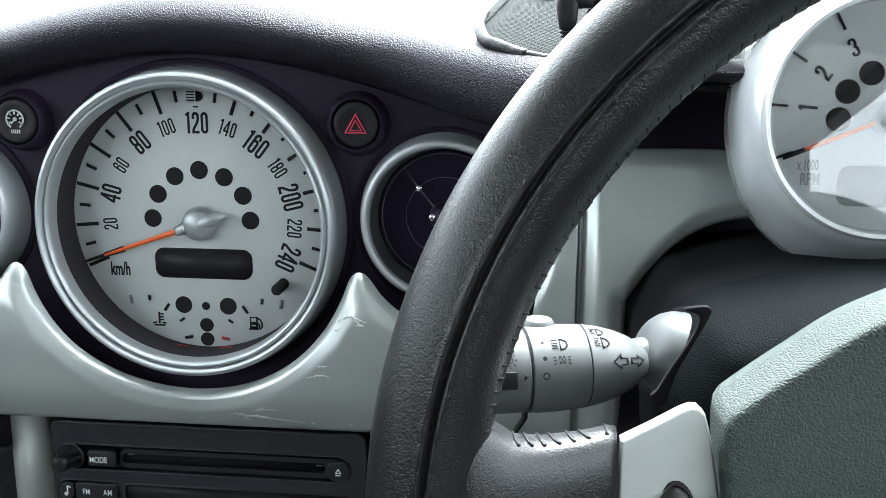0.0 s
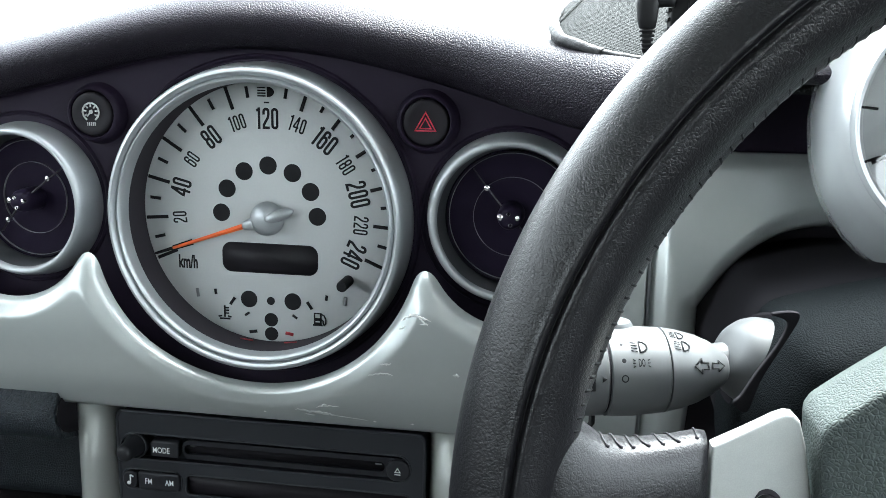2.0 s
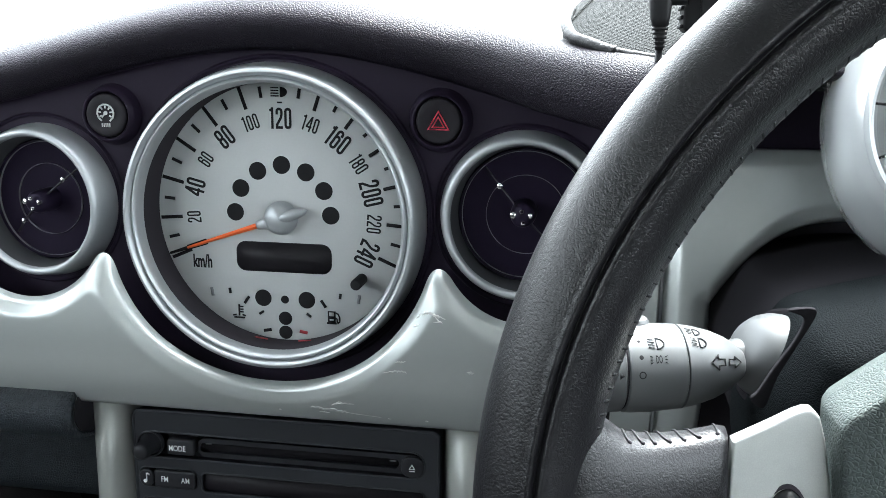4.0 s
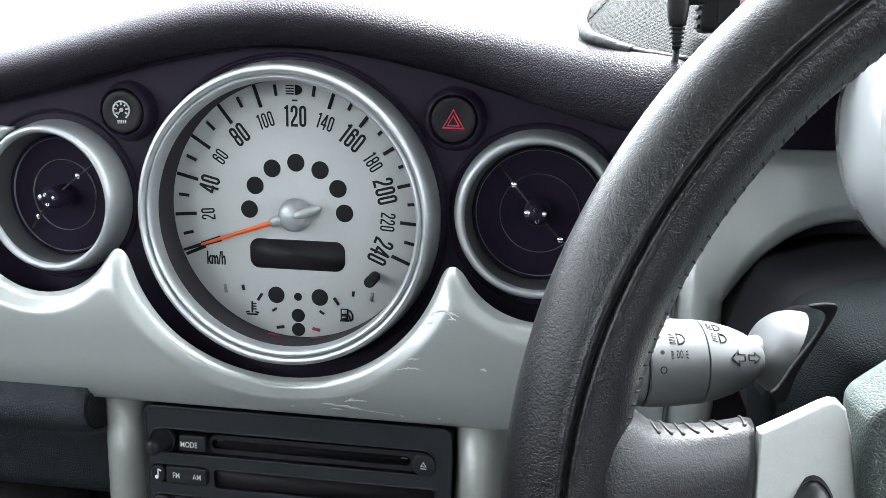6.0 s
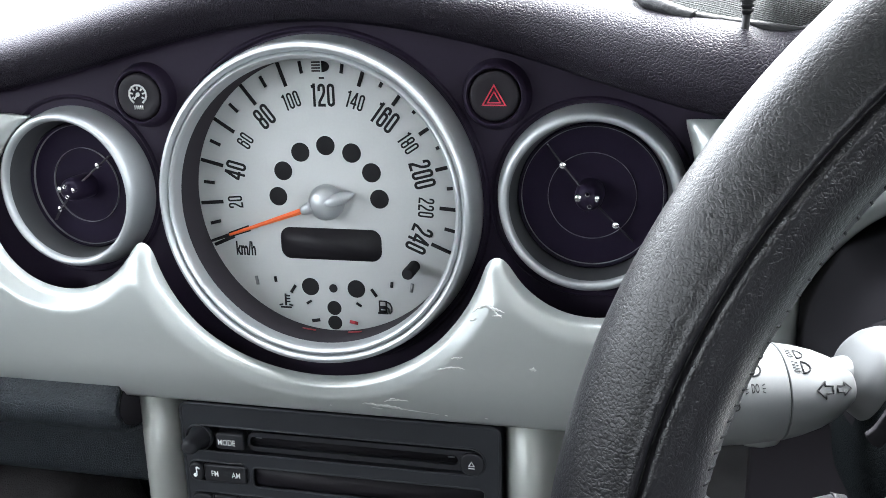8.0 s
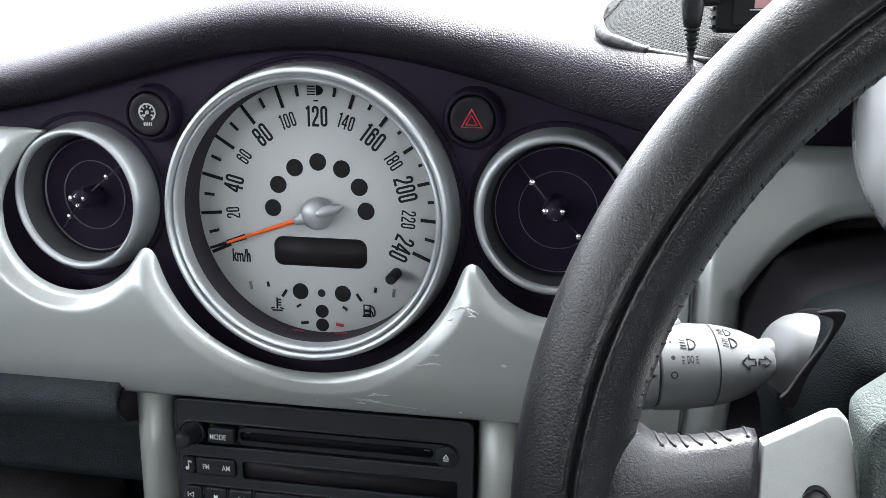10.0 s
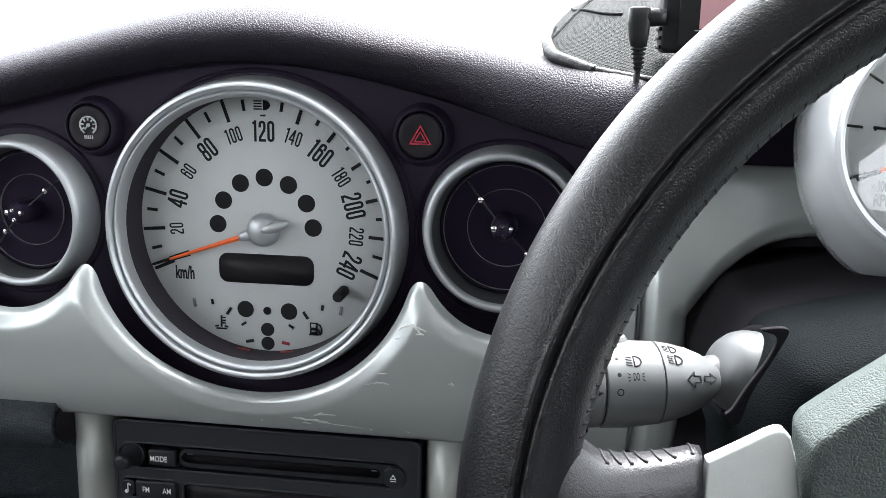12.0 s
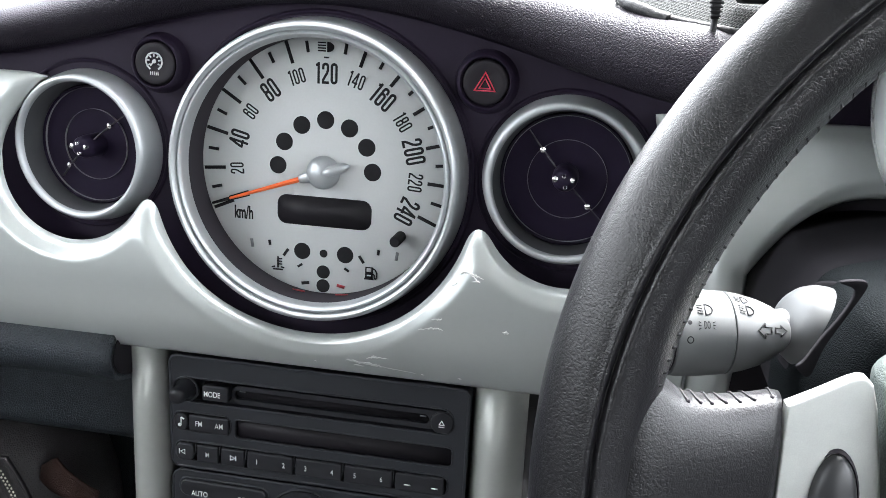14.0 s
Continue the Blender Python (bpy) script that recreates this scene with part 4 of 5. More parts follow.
for sign in (-1, 1):
    grip = [(0.169, 0.000, -0.062, 0.044, 0.0110), (0.160, 0.0005, -0.056, 0.036, 0.0128), (0.154, 0.002, -0.050, 0.0275, 0.0132), (0.148, 0.005, -0.046, 0.0225, 0.0128), (0.140, 0.010, -0.044, 0.0208, 0.0120),
            (0.130, 0.016, -0.043, 0.0206, 0.0112), (0.122, 0.020, -0.043, 0.0215, 0.0106), (0.1195, 0.0212, -0.0425, 0.0210, 0.0098)]
    g = part("spoke_grip", moved(loft(spoke_rings(sign, grip)), WHEEL), LEATHER, wheel, "leather spoke cover with coarse lacing")
    if sign < 0:
        def grip_skin(x, turn):
            """A point of the cover at the distance x from the axis; turn: 0 on its face, 90 on top, more behind."""
            st = grip[::-1]
            y, z0, z1, d = [np.interp(x, [q[0] for q in st], [q[j] for q in st]) for j in (1, 2, 3, 4)]
            c, sn = math.cos(radians(turn)), math.sin(radians(turn))
            return Vector((-x, y - (d + 0.0002) * math.copysign(abs(c) ** 0.7, c), (z0 + z1) / 2 + ((z1 - z0) / 2 + 0.0002) * sn ** 0.5))
        for k in range(7):
            x = 0.1222 + (0.0042, 0.0050, 0.0046, 0.0044, 0.0043, 0.0041, 0.0040)[k] * k
            lean = (0.0002, 0.0016, 0.0012, 0.0017, 0.0011, 0.0014, 0.0010)[k]
            lace = [grip_skin(x + lean * j, t) for j, t in ((0, 74), (0.4, 78), (0.8, 82), (1.2, 89), (1.7, 99), (2.1, 110))]
            part("lace", moved(tube(lace, 0.00029, 7), WHEEL), THREAD, g)
            part("lace_hole", moved(tube([lace[0] + Vector((0, 0.0005, 0.0003)), lace[0] + Vector((-0.0002, 0.0003, -0.0005))], 0.0006, 8), WHEEL), GAP, g)
    line = [(0.1188, 0.0200), (0.1100, 0.0241), (0.1024, 0.0279), (0.0998, 0.0288), (0.0976, 0.0286), (0.0956, 0.0266), (0.0936, 0.0200), (0.0906, 0.0040), (0.0876, -0.0150), (0.0854, -0.0400), (0.0864, -0.0540), (0.1172, -0.0470), (0.1188, -0.0300)]
    blank = slab([(sign * px, pz) for px, pz in (line if sign < 0 else line[::-1])], 0.0128, 0.0180, 0.0009, 4)
    for v in blank.verts:
        # the face runs back towards the hub
        v.co.y += 0.26 * (0.1188 - abs(v.co.x))
    sp = part("spoke_plate", moved(blank, WHEEL), SPOKE, wheel, "bright satin silver spoke plate", smooth=False)
    oval = lathe([(0.0090, 0.004), (0.0090, -0.0010), (0.0082, -0.0026), (0.0060, -0.0036), (0.0004, -0.0040)], segs=40, cap=True)
    for v in oval.verts:
        v.co.x *= 0.74
        v.co.z *= 1.75
    part("thumb_button", moved(oval, WHEEL @ Matrix.Translation((sign * 0.1032, 0.0164, -0.0090))), BUTTON, sp, "black oval thumb button")
    well = lathe([(0.0100, 0.004), (0.0100, -0.0004), (0.0094, -0.0008), (0.0090, 0.0006)], segs=40)
    for v in well.verts:
        v.co.x *= 0.75
        v.co.z *= 1.72
    part("button_gap", moved(well, WHEEL @ Matrix.Translation((sign * 0.1032, 0.0167, -0.0090))), GAP, sp)


def smooth_loop(points, n=8):
    """A closed Catmull-Rom curve through points of (x, z)."""
    out, m = [], len(points)
    for i in range(m):
        p = [Vector(points[(i + k) % m]) for k in (-1, 0, 1, 2)]
        for k in range(n):
            u = k / n
            out.append(0.5 * (2 * p[1] + (p[2] - p[0]) * u + (2 * p[0] - 5 * p[1] + 4 * p[2] - p[3]) * u * u + (3 * p[1] - p[0] - 3 * p[2] + p[3]) * u ** 3))
    return out


half = [(0.020, 0.0680), (0.051, 0.0566), (0.072, 0.0422), (0.0862, 0.0312), (0.0904, 0.0270), (0.0914, 0.0218), (0.0897, 0.0050), (0.0868, -0.0150), (0.0848, -0.0450), (0.080, -0.078), (0.055, -0.096), (0.020, -0.102)]
HUB_LINE = smooth_loop(half + [(-x, z) for x, z in half[::-1]])


def hub_ring(scale, y):
    return [(p.x * scale, y, (p.y + 0.012) * scale - 0.012) for p in HUB_LINE]


part("hub_cover", moved(loft([hub_ring(s, y) for s, y in ((0.96, 0.050), (0.995, 0.036), (1.0, 0.026), (1.0, 0.0168), (0.9985, 0.0152), (0.995, 0.0140), (0.988, 0.0133), (0.975, 0.0130), (0.93, 0.0127), (0.88, 0.0124), (0.76, 0.0118), (0.60, 0.0110), (0.40, 0.0101), (0.20, 0.0096), (0.02, 0.0095))]), WHEEL), AIRBAG, wheel, "pebble-grained dark grey hub cover")
part("hub_back", moved(loft([[(q[0], q[1], q[2] - 0.0005) for q in hub_ring(k, y)] for k, y in ((0.93, 0.026), (0.965, 0.032), (0.97, 0.038), (0.96, 0.050), (0.92, 0.056))]), WHEEL), SHROUD, wheel, "smooth dark back of the hub")
part("bottom_spoke", moved(box(-0.020, 0.020, 0.006, 0.026, -0.170, -0.08, 0.005), WHEEL), SPOKE, wheel)

# ---- steering column, stalk and tachometer ----
column = thing("steering_column_shroud", (0.344, -0.05, -0.06), "matt dark grey plastic steering column shroud", "column shroud")


half = [(0.0, 0.0165), (0.020, 0.0163), (0.040, 0.0138), (0.063, 0.0076), (0.079, 0.0020), (0.086, -0.008), (0.093, -0.025), (0.097, -0.045), (0.090, -0.070), (0.060, -0.086)]
SHELL = smooth_loop(half + [(0.0, -0.090)] + [(-x, z) for x, z in half[:0:-1]], 6)


def shroud_ring(y, scale, rise):
    return [(0.344 + p.x * scale, y, (p.y + 0.035) * scale - 0.035 + rise) for p in SHELL]


part("upper_shell", loft([shroud_ring(*r) for r in ((-0.150, 0.99, -0.001), (-0.152, 1.0, 0.0), (-0.195, 0.985, 0.001), (-0.212, 0.95, 0.0), (-0.220, 0.88, -0.001), (-0.223, 0.78, -0.002))]), SHROUD, column)
part("gaiter", loft([shroud_ring(*r) for r in ((0.03, 0.90, -0.016), (-0.05, 0.93, -0.006), (-0.11, 0.95, -0.003), (-0.151, 0.96, -0.003))]), SLEEVE, column, "black sleeve behind the shroud")
DOME = Vector((-0.80, -0.42, 0.42)).normalized()
DOME_AT = Matrix.Translation((0.2590, -0.1720, -0.0178)) @ DOME.to_track_quat("Y", "Z").to_matrix().to_4x4()
part("stalk_boot", moved(lathe([(0.0205, -0.012), (0.0205, 0.0004), (0.0200, 0.0022), (0.0185, 0.0028), (0.0168, 0.0022), (0.0010, 0.0020)], segs=48, cap=True), DOME_AT), SLEEVE, column, "black rubber stalk boot")

SLOT = smooth_loop([(0.2520, 0.0139), (0.2594, 0.0152), (0.2612, 0.0129), (0.2572, 0.0039), (0.2508, -0.0097), (0.2474, -0.0210), (0.2427, -0.0183), (0.2450, -0.0152), (0.2493, -0.0067), (0.2553, 0.0037), (0.2575, 0.0115)], 4)
part("boot_edge", slab([(p.x, p.y) for p in SLOT], -0.2172, -0.2150, 0.0004), SLEEVE, column, "black rubber edge beside the stalk")

stalk = thing("light_stalk", (0.2560, -0.178, -0.014), "satin silver indicator and headlamp stalk with printed symbols", "stalk")
AX0, AX1 = Vector((0.1690, -0.2065, -0.0172)), Vector((0.2450, -0.1865, -0.0155))
ax = (AX1 - AX0).normalized()
side = ax.cross(Vector((0, 0, 1))).normalized()
up = side.cross(ax)


def stalk_rings(stations, n=48):
    rings = []
    for d, r in stations:
        c = AX0 + ax * d
        rings.append([c + r * (math.cos(2 * math.pi * k / n) * side + math.sin(2 * math.pi * k / n) * up) for k in range(n)])
    return rings


part("switch_end", sharp(loft(stalk_rings([(0.0, 0.0125), (0.001, 0.0145), (0.003, 0.0155), (0.0290, 0.0158), (0.0296, 0.0150)])), 50), STALK, stalk)
part("gap_ring", loft(stalk_rings([(0.0288, 0.0150), (0.0310, 0.0150)])), GAP, stalk)
part("barrel", sharp(loft(stalk_rings([(0.0302, 0.0150), (0.0306, 0.0160), (0.0330, 0.0163), (0.0410, 0.0164), (0.0516, 0.0157), (0.0520, 0.0150)])), 50), STALK, stalk)
part("cone_end", sharp(loft(stalk_rings([(0.0520, 0.0150), (0.0524, 0.0157), (0.0585, 0.0146), (0.0650, 0.0127), (0.0703, 0.0103), (0.0742, 0.0077), (0.0762, 0.0059), (0.0772, 0.0050)])), 50), STALK, stalk)
part("arm", tube([AX0 + ax * 0.056, (0.2400, -0.1780, -0.0165), (0.2480, -0.1725, -0.0170), (0.2570, -0.1670, -0.0175)], lambda t: 0.0056 + 0.0024 * t, 28), STALK, stalk)
part("ball_joint", moved(lathe([(0.0160, -0.0060), (0.0170, -0.0020), (0.0172, 0.0004), (0.0169, 0.0040), (0.0160, 0.0076), (0.0144, 0.0108), (0.0122, 0.0134), (0.0098, 0.0150), (0.0070, 0.0158), (0.0004, 0.0160)], segs=48, cap=True), DOME_AT), STALK, stalk)
part("thumb_wheel", moved(lathe([(0.006, 0.004), (0.006, -0.0015), (0.005, -0.0028), (0.0005, -0.0030)], segs=28, cap=True), Matrix.Translation((0.2030, -0.192, -0.0015)) @ Matrix.Rotation(radians(-90), 4, "X")), STALK, stalk)


def on_stalk(bm, d, lift=0.0002):
    """Lays a flat sign drawn about (0, 0) in x-z on the stalk, at the way d along it."""
    rs = [(0.0, 0.0155), (0.030, 0.0160), (0.040, 0.0163), (0.052, 0.0157), (0.0585, 0.0146), (0.065, 0.0127), (0.0703, 0.0103), (0.0742, 0.0077)]
    for v in bm.verts:
        dd = d + v.co.x
        r = np.interp(dd, [a for a, _ in rs], [b for _, b in rs]) + lift - min(v.co.y, 0) * 0.5
        a = v.co.z / 0.0155
        v.co = AX0 + ax * dd + side * (r * math.cos(a)) + up * (r * math.sin(a))
    return bm


def stroke(pts, w, closed=False):
    w = 1.35 * w
    segs = []
    for a, b in zip(pts, pts[1:] + (pts[:1] if closed else [])):
        (ax_, az), (bx, bz) = a, b
        segs.append(bar((ax_ + bx) / 2, (az + bz) / 2, math.hypot(bx - ax_, bz - az) + w * 0.8, w, 0, math.degrees(math.atan2(-(bz - az), bx - ax_))))
    return join(*segs)


def beam_sign(d, z, s=1.0):
    lamp_line = [(0.0002 * s + 0.0030 * s * math.sin(radians(k)), -0.0023 * s * math.cos(radians(k))) for k in range(0, 181, 20)]
    rays = [bar(-0.0020 * s, (0.0019 - 0.0012 * k) * s, 0.0026 * s, 0.00028 * s, 0, 12) for k in range(4)]
    return on_stalk(moved(join(stroke(lamp_line, 0.0004 * s, True), *rays), Matrix.Translation((0, 0, z))), d)


def ring_sign(d, z, r, w=0.0004):
    return on_stalk(moved(lathe([(r, 0), (r, -0.0001), (r - w, -0.0001), (r - w, 0)], segs=24), Matrix.Translation((0, 0, z))), d)


def arrow_sign(d, z, s):
    o = [(s * 0.0032, 0), (s * 0.0003, 0.0031), (s * 0.0003, 0.0014), (-s * 0.0025, 0.0014), (-s * 0.0025, -0.0014), (s * 0.0003, -0.0014), (s * 0.0003, -0.0031)]
    return on_stalk(moved(stroke(o, 0.00042, True), Matrix.Translation((0, 0, z))), d)


part("dot", on_stalk(moved(disc(0.0006, (0, 0, 0), 14), Matrix.Translation((0, 0, 0.0148))), 0.0345), INK, stalk)
part("dot", on_stalk(moved(disc(0.0008, (0, 0, 0), 14), Matrix.Translation((0, 0, 0.0088))), 0.0345), INK, stalk)
part("ring_symbol", ring_sign(0.0345, 0.0028, 0.0013), INK, stalk)
part("beam_symbol", beam_sign(0.0406, 0.0136, 0.9), INK, stalk)
part("sidelight_symbol", on_stalk(moved(writing("DO", 0.0028, 0, 0.0079, 0, 0, 0.42, 0.02), Matrix.Identity(4)), 0.0408), INK, stalk)
part("sidelight_rays", on_stalk(join(*[bar(s * 0.0027, 0.0078 + k * 0.0011, 0.0010, 0.0003, 0, -s * k * 25) for s in (-1, 1) for k in (-1, 0, 1)]), 0.0408), INK, stalk)
part("beam_symbol", beam_sign(0.0570, 0.0142, 0.9), INK, stalk)
part("beam_symbol", beam_sign(0.0562, 0.0196, 0.8), INK, stalk)
part("arrow_symbol", arrow_sign(0.0640, 0.0062, -1), INK, stalk)
part("arrow_symbol", arrow_sign(0.0708, 0.0062, 1), INK, stalk)
part("pointer_symbol", on_stalk(slab([(-0.0008, 0.0017), (0.0009, 0.0028), (-0.0008, 0.0039)], -0.0001, 0), 0.0272), INK, stalk)
sunray = [bar(0.0024 * math.sin(radians(a)), 0.0090 + 0.0024 * math.cos(radians(a)), 0.0003, 0.0012, 0, a) for a in range(0, 360, 45)]
part("lamp_symbol", on_stalk(join(lathe([(0.0013, 0), (0.0013, -0.0001), (0.0010, -0.0001), (0.0010, 0)], (0, 0, 0.0090), 18), *sunray), 0.0215), INK, stalk)
# The dent is a raised dark patch; its colour imitates the recess's shade.
part("finger_dent_shade", on_stalk(moved(box(-0.0035, 0.0030, -0.0010, 0.0, -0.0012, 0.0050, 0.0004), Matrix.Identity(4)), 0.0210, 0.0001), CASE, stalk)

TACH = Matrix.Translation((0.3437, -0.130, 0.0744)) @ Matrix.Rotation(radians(-4), 4, "X")
tach = thing("tachometer", TACH @ Vector((0, 0.05, -0.06)), "round tachometer in a pale silver pod on the column", "tachometer")
pod = lathe([(0.0480, 0.002), (0.0485, -0.0015), (0.0505, -0.0030), (0.0528, -0.0010), (0.0548, 0.006), (0.0564, 0.018), (0.0570, 0.032), (0.0562, 0.046), (0.0535, 0.058), (0.0470, 0.068), (0.0300, 0.075), (0.0005, 0.077)], segs=112)
for v in pod.verts:
    if v.co.z < 0:
        v.co.z *= 1 + 0.27 * smooth_step(0.0, 0.045, v.co.y)
part("pod", moved(pod, TACH), CUP, tach)
part("bezel", moved(lathe([(0.0512, -0.001), (0.0508, -0.0050), (0.0498, -0.0066), (0.0482, -0.0060), (0.0474, -0.0030), (0.0470, 0.003)], segs=112), TACH), CUP, tach, "pale silver ring")
part("dial_face", moved(disc(0.0474, (0, 0.002, 0), 96), TACH), DIAL, tach, "pale silver dial face")
TY = 0.0016
for k in range(0, 9):
    a = -112.4 + 28 * k
    ar = radians(a)
    part("tick", moved(bar(0.0436 * math.sin(ar), 0.0436 * math.cos(ar), 0.0011, 0.0078, TY, a), TACH), INK if k < 7 else REDINK, tach)
    if k:
        part("number", moved(figures(str(k), 0.0078, 0.0317 * math.sin(ar), 0.0317 * math.cos(ar), TY, a, 0.135, 1.15), TACH), INK, tach)
part("unit_text", moved(writing("x 1000", 0.0048, -0.0300, -0.0203, TY, 0, 0.50, 0.03), TACH), GREYINK, tach)
part("unit_text", moved(writing("RPM", 0.0052, -0.0287, -0.0262, TY, 0, 0.62, 0.03), TACH), GREYINK, tach)
for k in range(6):
    a = radians(-94 + 36 * k)
    part("warning_lamp", moved(disc(0.0050, (0.0190 * math.sin(a), TY - 0.0002, 0.0190 * math.cos(a)), 32), TACH), INK, tach, "dark unlit round warning lamp")
part("display", moved(slab(round_rect(0, -0.0288, 0.0352, 0.0170, 0.005), TY - 0.0004, TY), TACH), GREYINK, tach, "pale grey unlit display")
ta = radians(-112.5)
ttip = Vector((math.sin(ta), 0, math.cos(ta)))
tside = Vector((ttip.z, 0, -ttip.x))
for r0, r1, m_, nm in ((0.006, 0.036, NEEDLE, "needle"), (0.036, 0.0455, INK, "needle_tip")):
    ring = [[ttip * r + tside * (0.0010 * sx) + Vector((0, -0.005 + 0.0008 * sy, 0)) for sx, sy in ((-1, 0), (0, -1), (1, 0), (0, 0.4))] for r in (r0, r1)]
    part(nm, moved(loft(ring), TACH), m_, tach)
part("needle_hub", moved(lathe([(0.0075, 0.0), (0.0075, -0.0045), (0.0060, -0.0075), (0.0030, -0.0090), (0.0003, -0.0093)], segs=32, cap=True), TACH), RING, tach)
lens = part("cover_glass", moved(lathe([(0.0475, 0.00020), (0.0400, 0.00014), (0.0200, 0.00004), (0.0003, 0.0), (0.0003, 0.0006), (0.0200, 0.00064), (0.0400, 0.00074), (0.0475, 0.0008)], segs=64), TACH @ Matrix.Translation((0, -0.0078, 0)) @ Matrix.Rotation(radians(-0.6), 4, "X")), glass("clear_cover"), tach, "clear curved cover")
lens.visible_shadow = False


# ---- pouch, screen and cable on the dash top ----
pouch = thing("dash_mount_pouch", (0.23, -0.02, 0.09), "black woven weighted pouch with glossy piping on the dash", "pouch")
EDGE = [(0.1705, -0.012, 0.1195), (0.1690, -0.030, 0.1120), (0.1745, -0.052, 0.1045), (0.1915, -0.068, 0.0985), (0.2150, -0.078, 0.0945), (0.2400, -0.084, 0.0910), (0.2700, -0.086, 0.0890), (0.3000, -0.084, 0.0880)]


def edge_at(t):
    f = t * (len(EDGE) - 1)
    i = min(int(f), len(EDGE) - 2)
    p = [Vector(EDGE[min(max(k, 0), len(EDGE) - 1)]) for k in (i - 1, i, i + 1, i + 2)]
    u = f - i
    return 0.5 * (2 * p[1] + (p[2] - p[0]) * u + (2 * p[0] - 5 * p[1] + 4 * p[2] - p[3]) * u * u + (3 * p[1] - p[0] - 3 * p[2] + p[3]) * u ** 3)


def pouch_point(t, s):
    a = edge_at(t)
    b = Vector((0.205 + 0.10 * t, 0.075, 0.128 + 0.010 * t))
    p = a.lerp(b, s)
    p.z += 0.026 * math.sin(math.pi * min(s * 0.75 + 0.0, 1)) * (0.55 + 0.45 * math.sin(math.pi * t)) + 0.0016 * math.sin(23 * t + 9 * s) * s
    return p


part("fabric_top", thick(grid(pouch_point, span(0, 1, 60), span(0, 1, 30)), 0.004), FABRIC, pouch)
part("piping", tube([edge_at(t) + Vector((0, -0.0008, 0.0002)) for t in span(0.44, 1, 60)], 0.0024, 14), PIPING, pouch, "dull black edge binding")
part("piping_overlap", tube([edge_at(t) + Vector((0, -0.0010, 0.0003 + 0.0003 * math.sin(40 * t))) for t in span(0, 0.45, 50)], 0.0032, 16), PIPING, pouch, "folded end of the edge binding")
part("lower_layer", tube([edge_at(t) + Vector((0, 0.0016, -0.0050)) for t in span(0.05, 1, 80)], 0.0019, 10), FABRIC, pouch)
for k in range(9):
    t0 = 0.16 + 0.028 * k
    part("binding_stitch", tube([edge_at(t) + Vector((0, -0.0030, -0.0026)) for t in (t0, t0 + 0.009, t0 + 0.018)], 0.0004, 6), SHROUD, pouch)
part("seam", tube([pouch_point(0.16 + 0.05 * s, s) + Vector((0, 0, 0.0002)) for s in span(0, 0.9, 16)], 0.0011, 8), FABRIC, pouch)
part("seam", tube([pouch_point(0.02 + 0.40 * s, 0.30 + 0.02 * s) + Vector((0, 0, 0.0002)) for s in span(0, 1, 16)], 0.0010, 8), FABRIC, pouch)

nav = thing("navigation_screen", (0.26, -0.065, 0.125), "small dark navigation device with a pale pink screen", "navigation device")
part("case", box(0.2238, 0.3300, -0.084, -0.060, 0.1072, 0.1850, 0.003), CABLE, nav)
part("face_frame", box(0.2312, 0.3270, -0.0852, -0.0830, 0.1105, 0.1830, 0.0008), CASE, nav, "grey screen surround")
part("screen", box(0.2405, 0.3230, -0.0858, -0.0845, 0.1182, 0.1800, 0.0003), SCREEN, nav, "pale pink map screen")
part("lower_rim", box(0.2385, 0.3240, -0.0859, -0.0848, 0.1172, 0.1178, 0.0002), RING, nav, "thin bright line under the screen")
for k in range(4):
    part("side_rib", box(0.2226, 0.2240, -0.082, -0.066, 0.1090 + 0.0042 * k, 0.1108 + 0.0042 * k, 0.0004), CABLE, nav)
part("cradle", tube([(0.262, -0.060, 0.118), (0.266, -0.050, 0.108), (0.270, -0.045, 0.098)], 0.006, 14), CABLE, nav)

lead = thing("power_lead", (0.21, -0.08, 0.06), "black power cable with a right-angle plug hanging down", "cable")
PLUG_Y = -0.0860


def plug_ring(x, z, w, d):
    return [(x + w * math.copysign(abs(math.cos(a)) ** 0.6, math.cos(a)), PLUG_Y + d * math.copysign(abs(math.sin(a)) ** 0.6, math.sin(a)), z) for a in [2 * math.pi * k / 24 for k in range(24)]]


body = loft([plug_ring(*r) for r in ((0.2132, 0.1278, 0.0036, 0.0036), (0.2130, 0.1270, 0.0050, 0.0046), (0.2130, 0.1200, 0.0052, 0.0048), (0.2132, 0.1140, 0.0045, 0.0043), (0.2134, 0.1100, 0.0037, 0.0037), (0.2134, 0.1096, 0.0030, 0.0030))])
neck = loft([[(x, PLUG_Y + 0.0042 * r * math.cos(a), 0.1232 + 0.0042 * r * math.sin(a)) for a in [2 * math.pi * k / 24 for k in range(24)]] for x, r in ((0.2120, 1.0), (0.2190, 1.0), (0.2215, 0.95), (0.2250, 0.9))])
part("plug", join(body, neck), CASE, lead, "moulded right-angle plug")
for k in range(5):
    w = 0.0036 - 0.00032 * k
    part("strain_rib", loft([plug_ring(0.2134 + 0.0001 * k, 0.1092 - 0.0020 * k - dz, w, w) for dz in (0, 0.0011)]), CABLE, lead)
part("strain_core", loft([plug_ring(0.2134, 0.1100, 0.0026, 0.0026), plug_ring(0.2136, 0.0992, 0.0018, 0.0018)]), CABLE, lead)
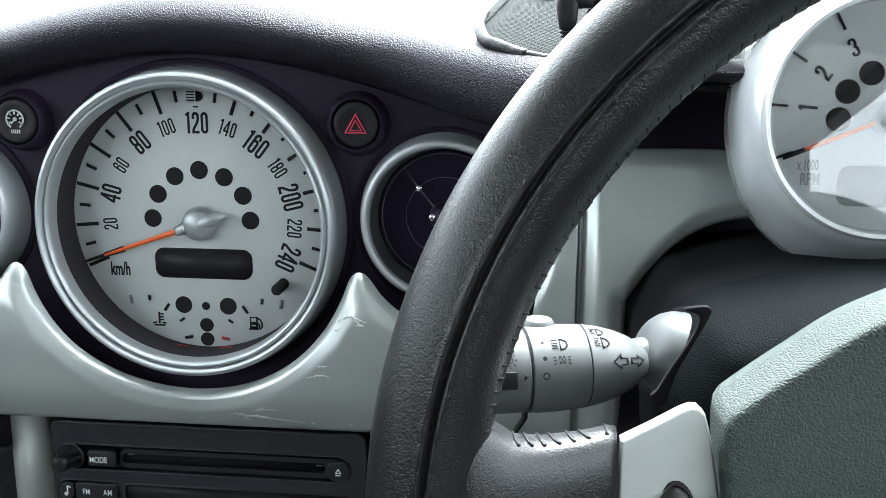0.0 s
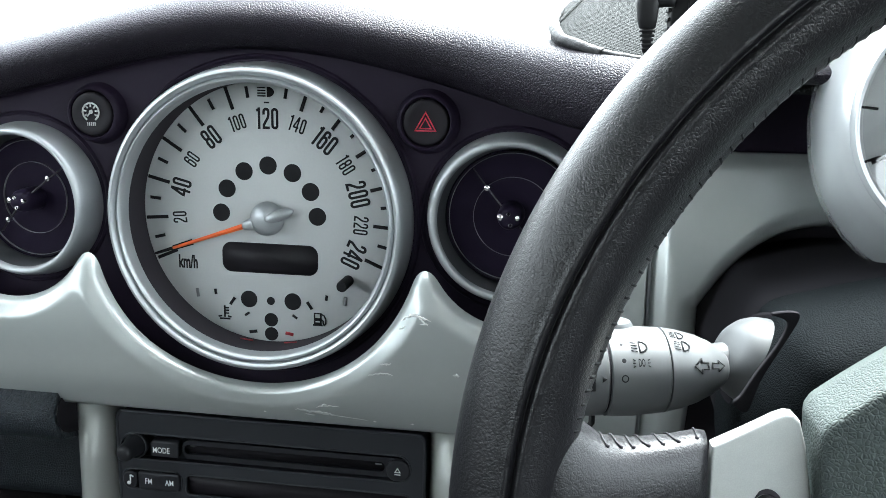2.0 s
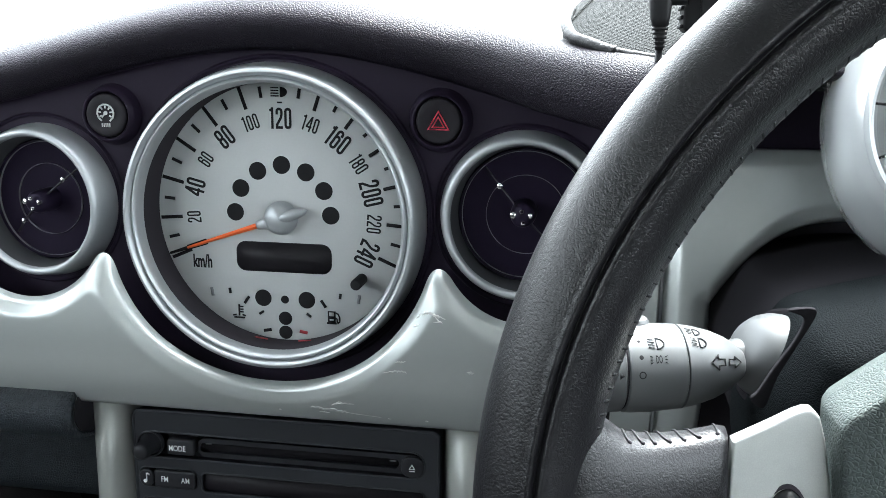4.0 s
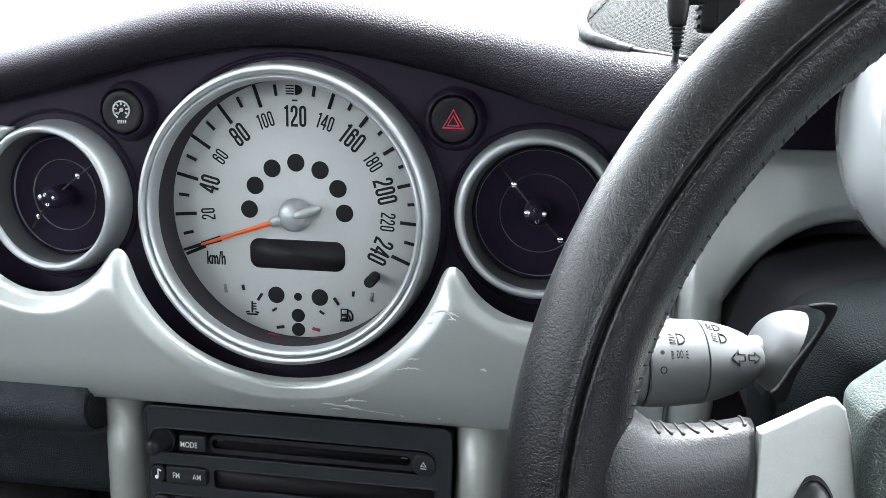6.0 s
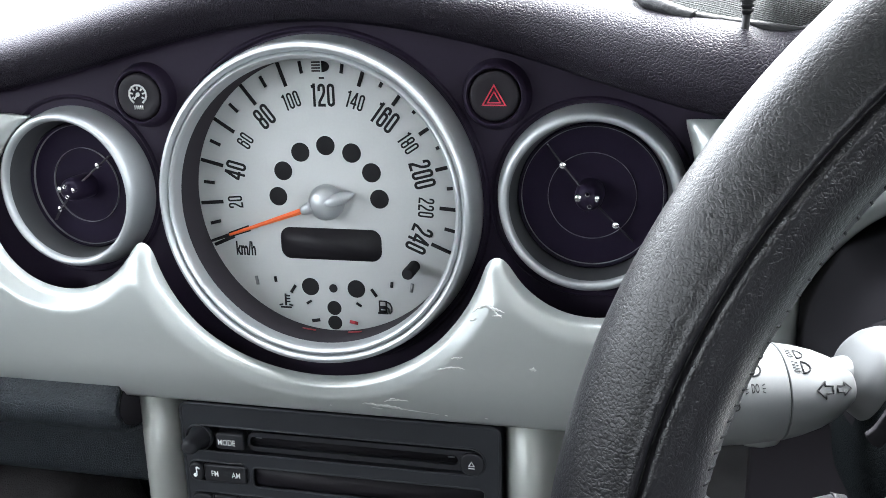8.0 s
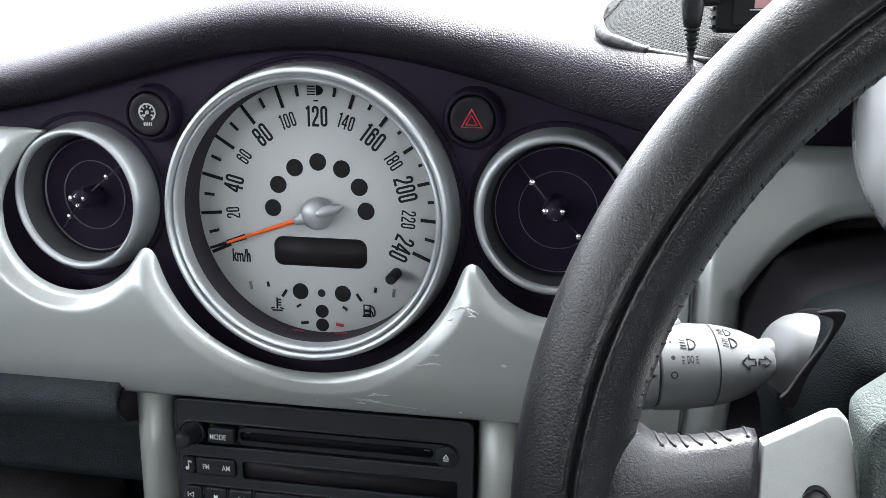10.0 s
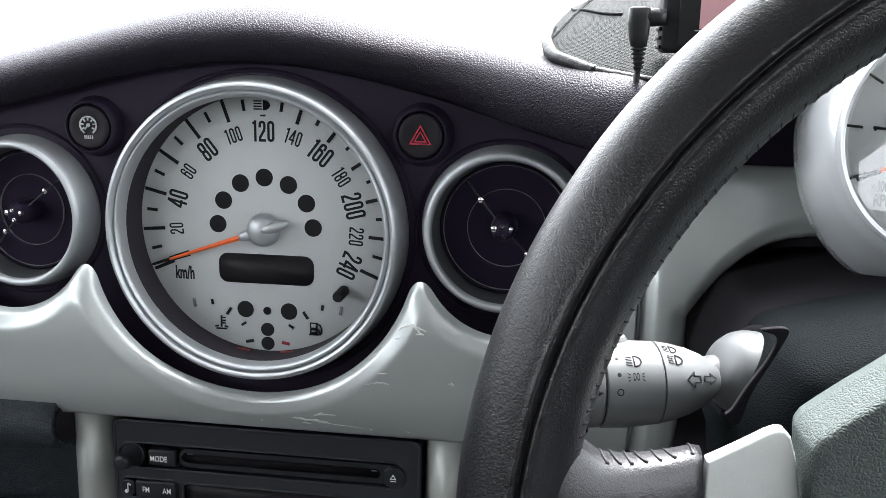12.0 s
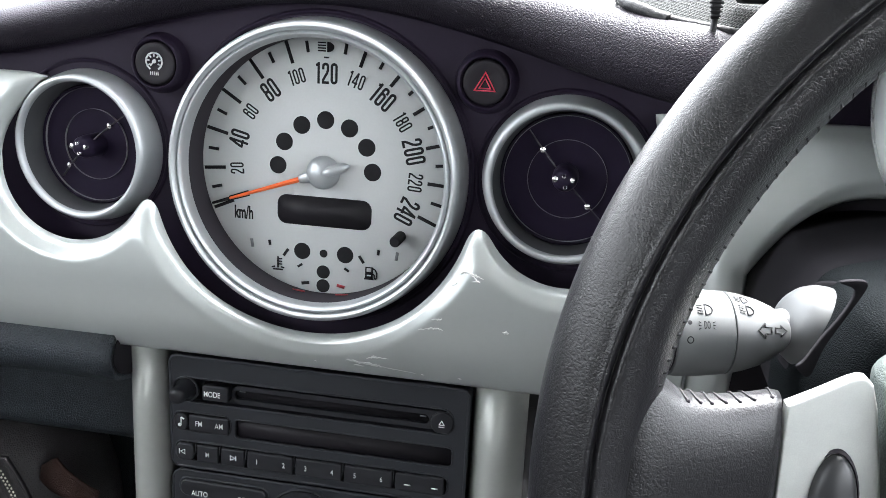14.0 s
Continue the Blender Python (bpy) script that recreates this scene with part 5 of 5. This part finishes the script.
part("cord", tube([(0.2136, PLUG_Y, 0.1005), (0.2132, -0.0865, 0.0907), (0.2122, -0.092, 0.078), (0.2100, -0.098, 0.058), (0.2007, -0.09, -0.0194), (0.1991, -0.09, -0.0296), (0.1985, -0.09, -0.0819), (0.1927, -0.09, -0.0914), (0.1827, -0.08, -0.1414)], 0.0016, 12), CABLE, lead)

# ---- bag in the passenger footwell ----
bag = thing("leather_bag", (-0.35, 0.12, -0.60), "dark brown leather bag with pale stitching in the passenger footwell", "bag")


def bag_ring(z, w, d):
    return [(-0.41 + w * math.copysign(abs(math.cos(a)) ** 0.6, math.cos(a)), 0.11 + d * math.copysign(abs(math.sin(a)) ** 0.6, math.sin(a)), z) for a in [2 * math.pi * k / 56 for k in range(56)]]


part("body", loft([bag_ring(*r) for r in ((-0.60, 0.15, 0.085), (-0.55, 0.17, 0.092), (-0.42, 0.182, 0.090), (-0.32, 0.176, 0.082), (-0.275, 0.166, 0.070), (-0.255, 0.150, 0.055), (-0.246, 0.120, 0.035), (-0.243, 0.080, 0.012))]), BAG, bag)
zip_line = [(-0.2690 + 0.0225 * math.sin(1.4 * t), 0.0205, -0.2490 - 0.050 * t) for t in span(0, 1, 36)]
for shift in (0.0, 0.0032):
    for a, b in zip(zip_line[::2], zip_line[1::2]):
        part("stitch", tube([(x + shift, y, z) for x, y, z in (a, b)], 0.0007, 5), STITCH, bag)
part("welt", tube([(x + 0.0115, y + 0.003, z) for x, y, z in zip_line], 0.0013, 8), BAG, bag)
part("zip_band", thick(grid(lambda k, u: (zip_line[k][0] + u, 0.0275, zip_line[k][2]), range(37), (-0.006, 0.0, 0.006, 0.011)), 0.004), BAG, bag)
flap = grid(lambda u, v: (-0.2490 + 0.046 * u, 0.060 - 0.008 * math.sin(3 * u) - 0.005 * v, (1 - v) * np.interp(u, (0, 0.33, 1), (-0.2725, -0.2594, -0.2875)) + v * np.interp(u, (0, 1), (-0.2815, -0.2945))), span(0, 1, 18), span(0, 1, 6))
part("flap", thick(flap, 0.004), TAN, bag, "russet leather flap")
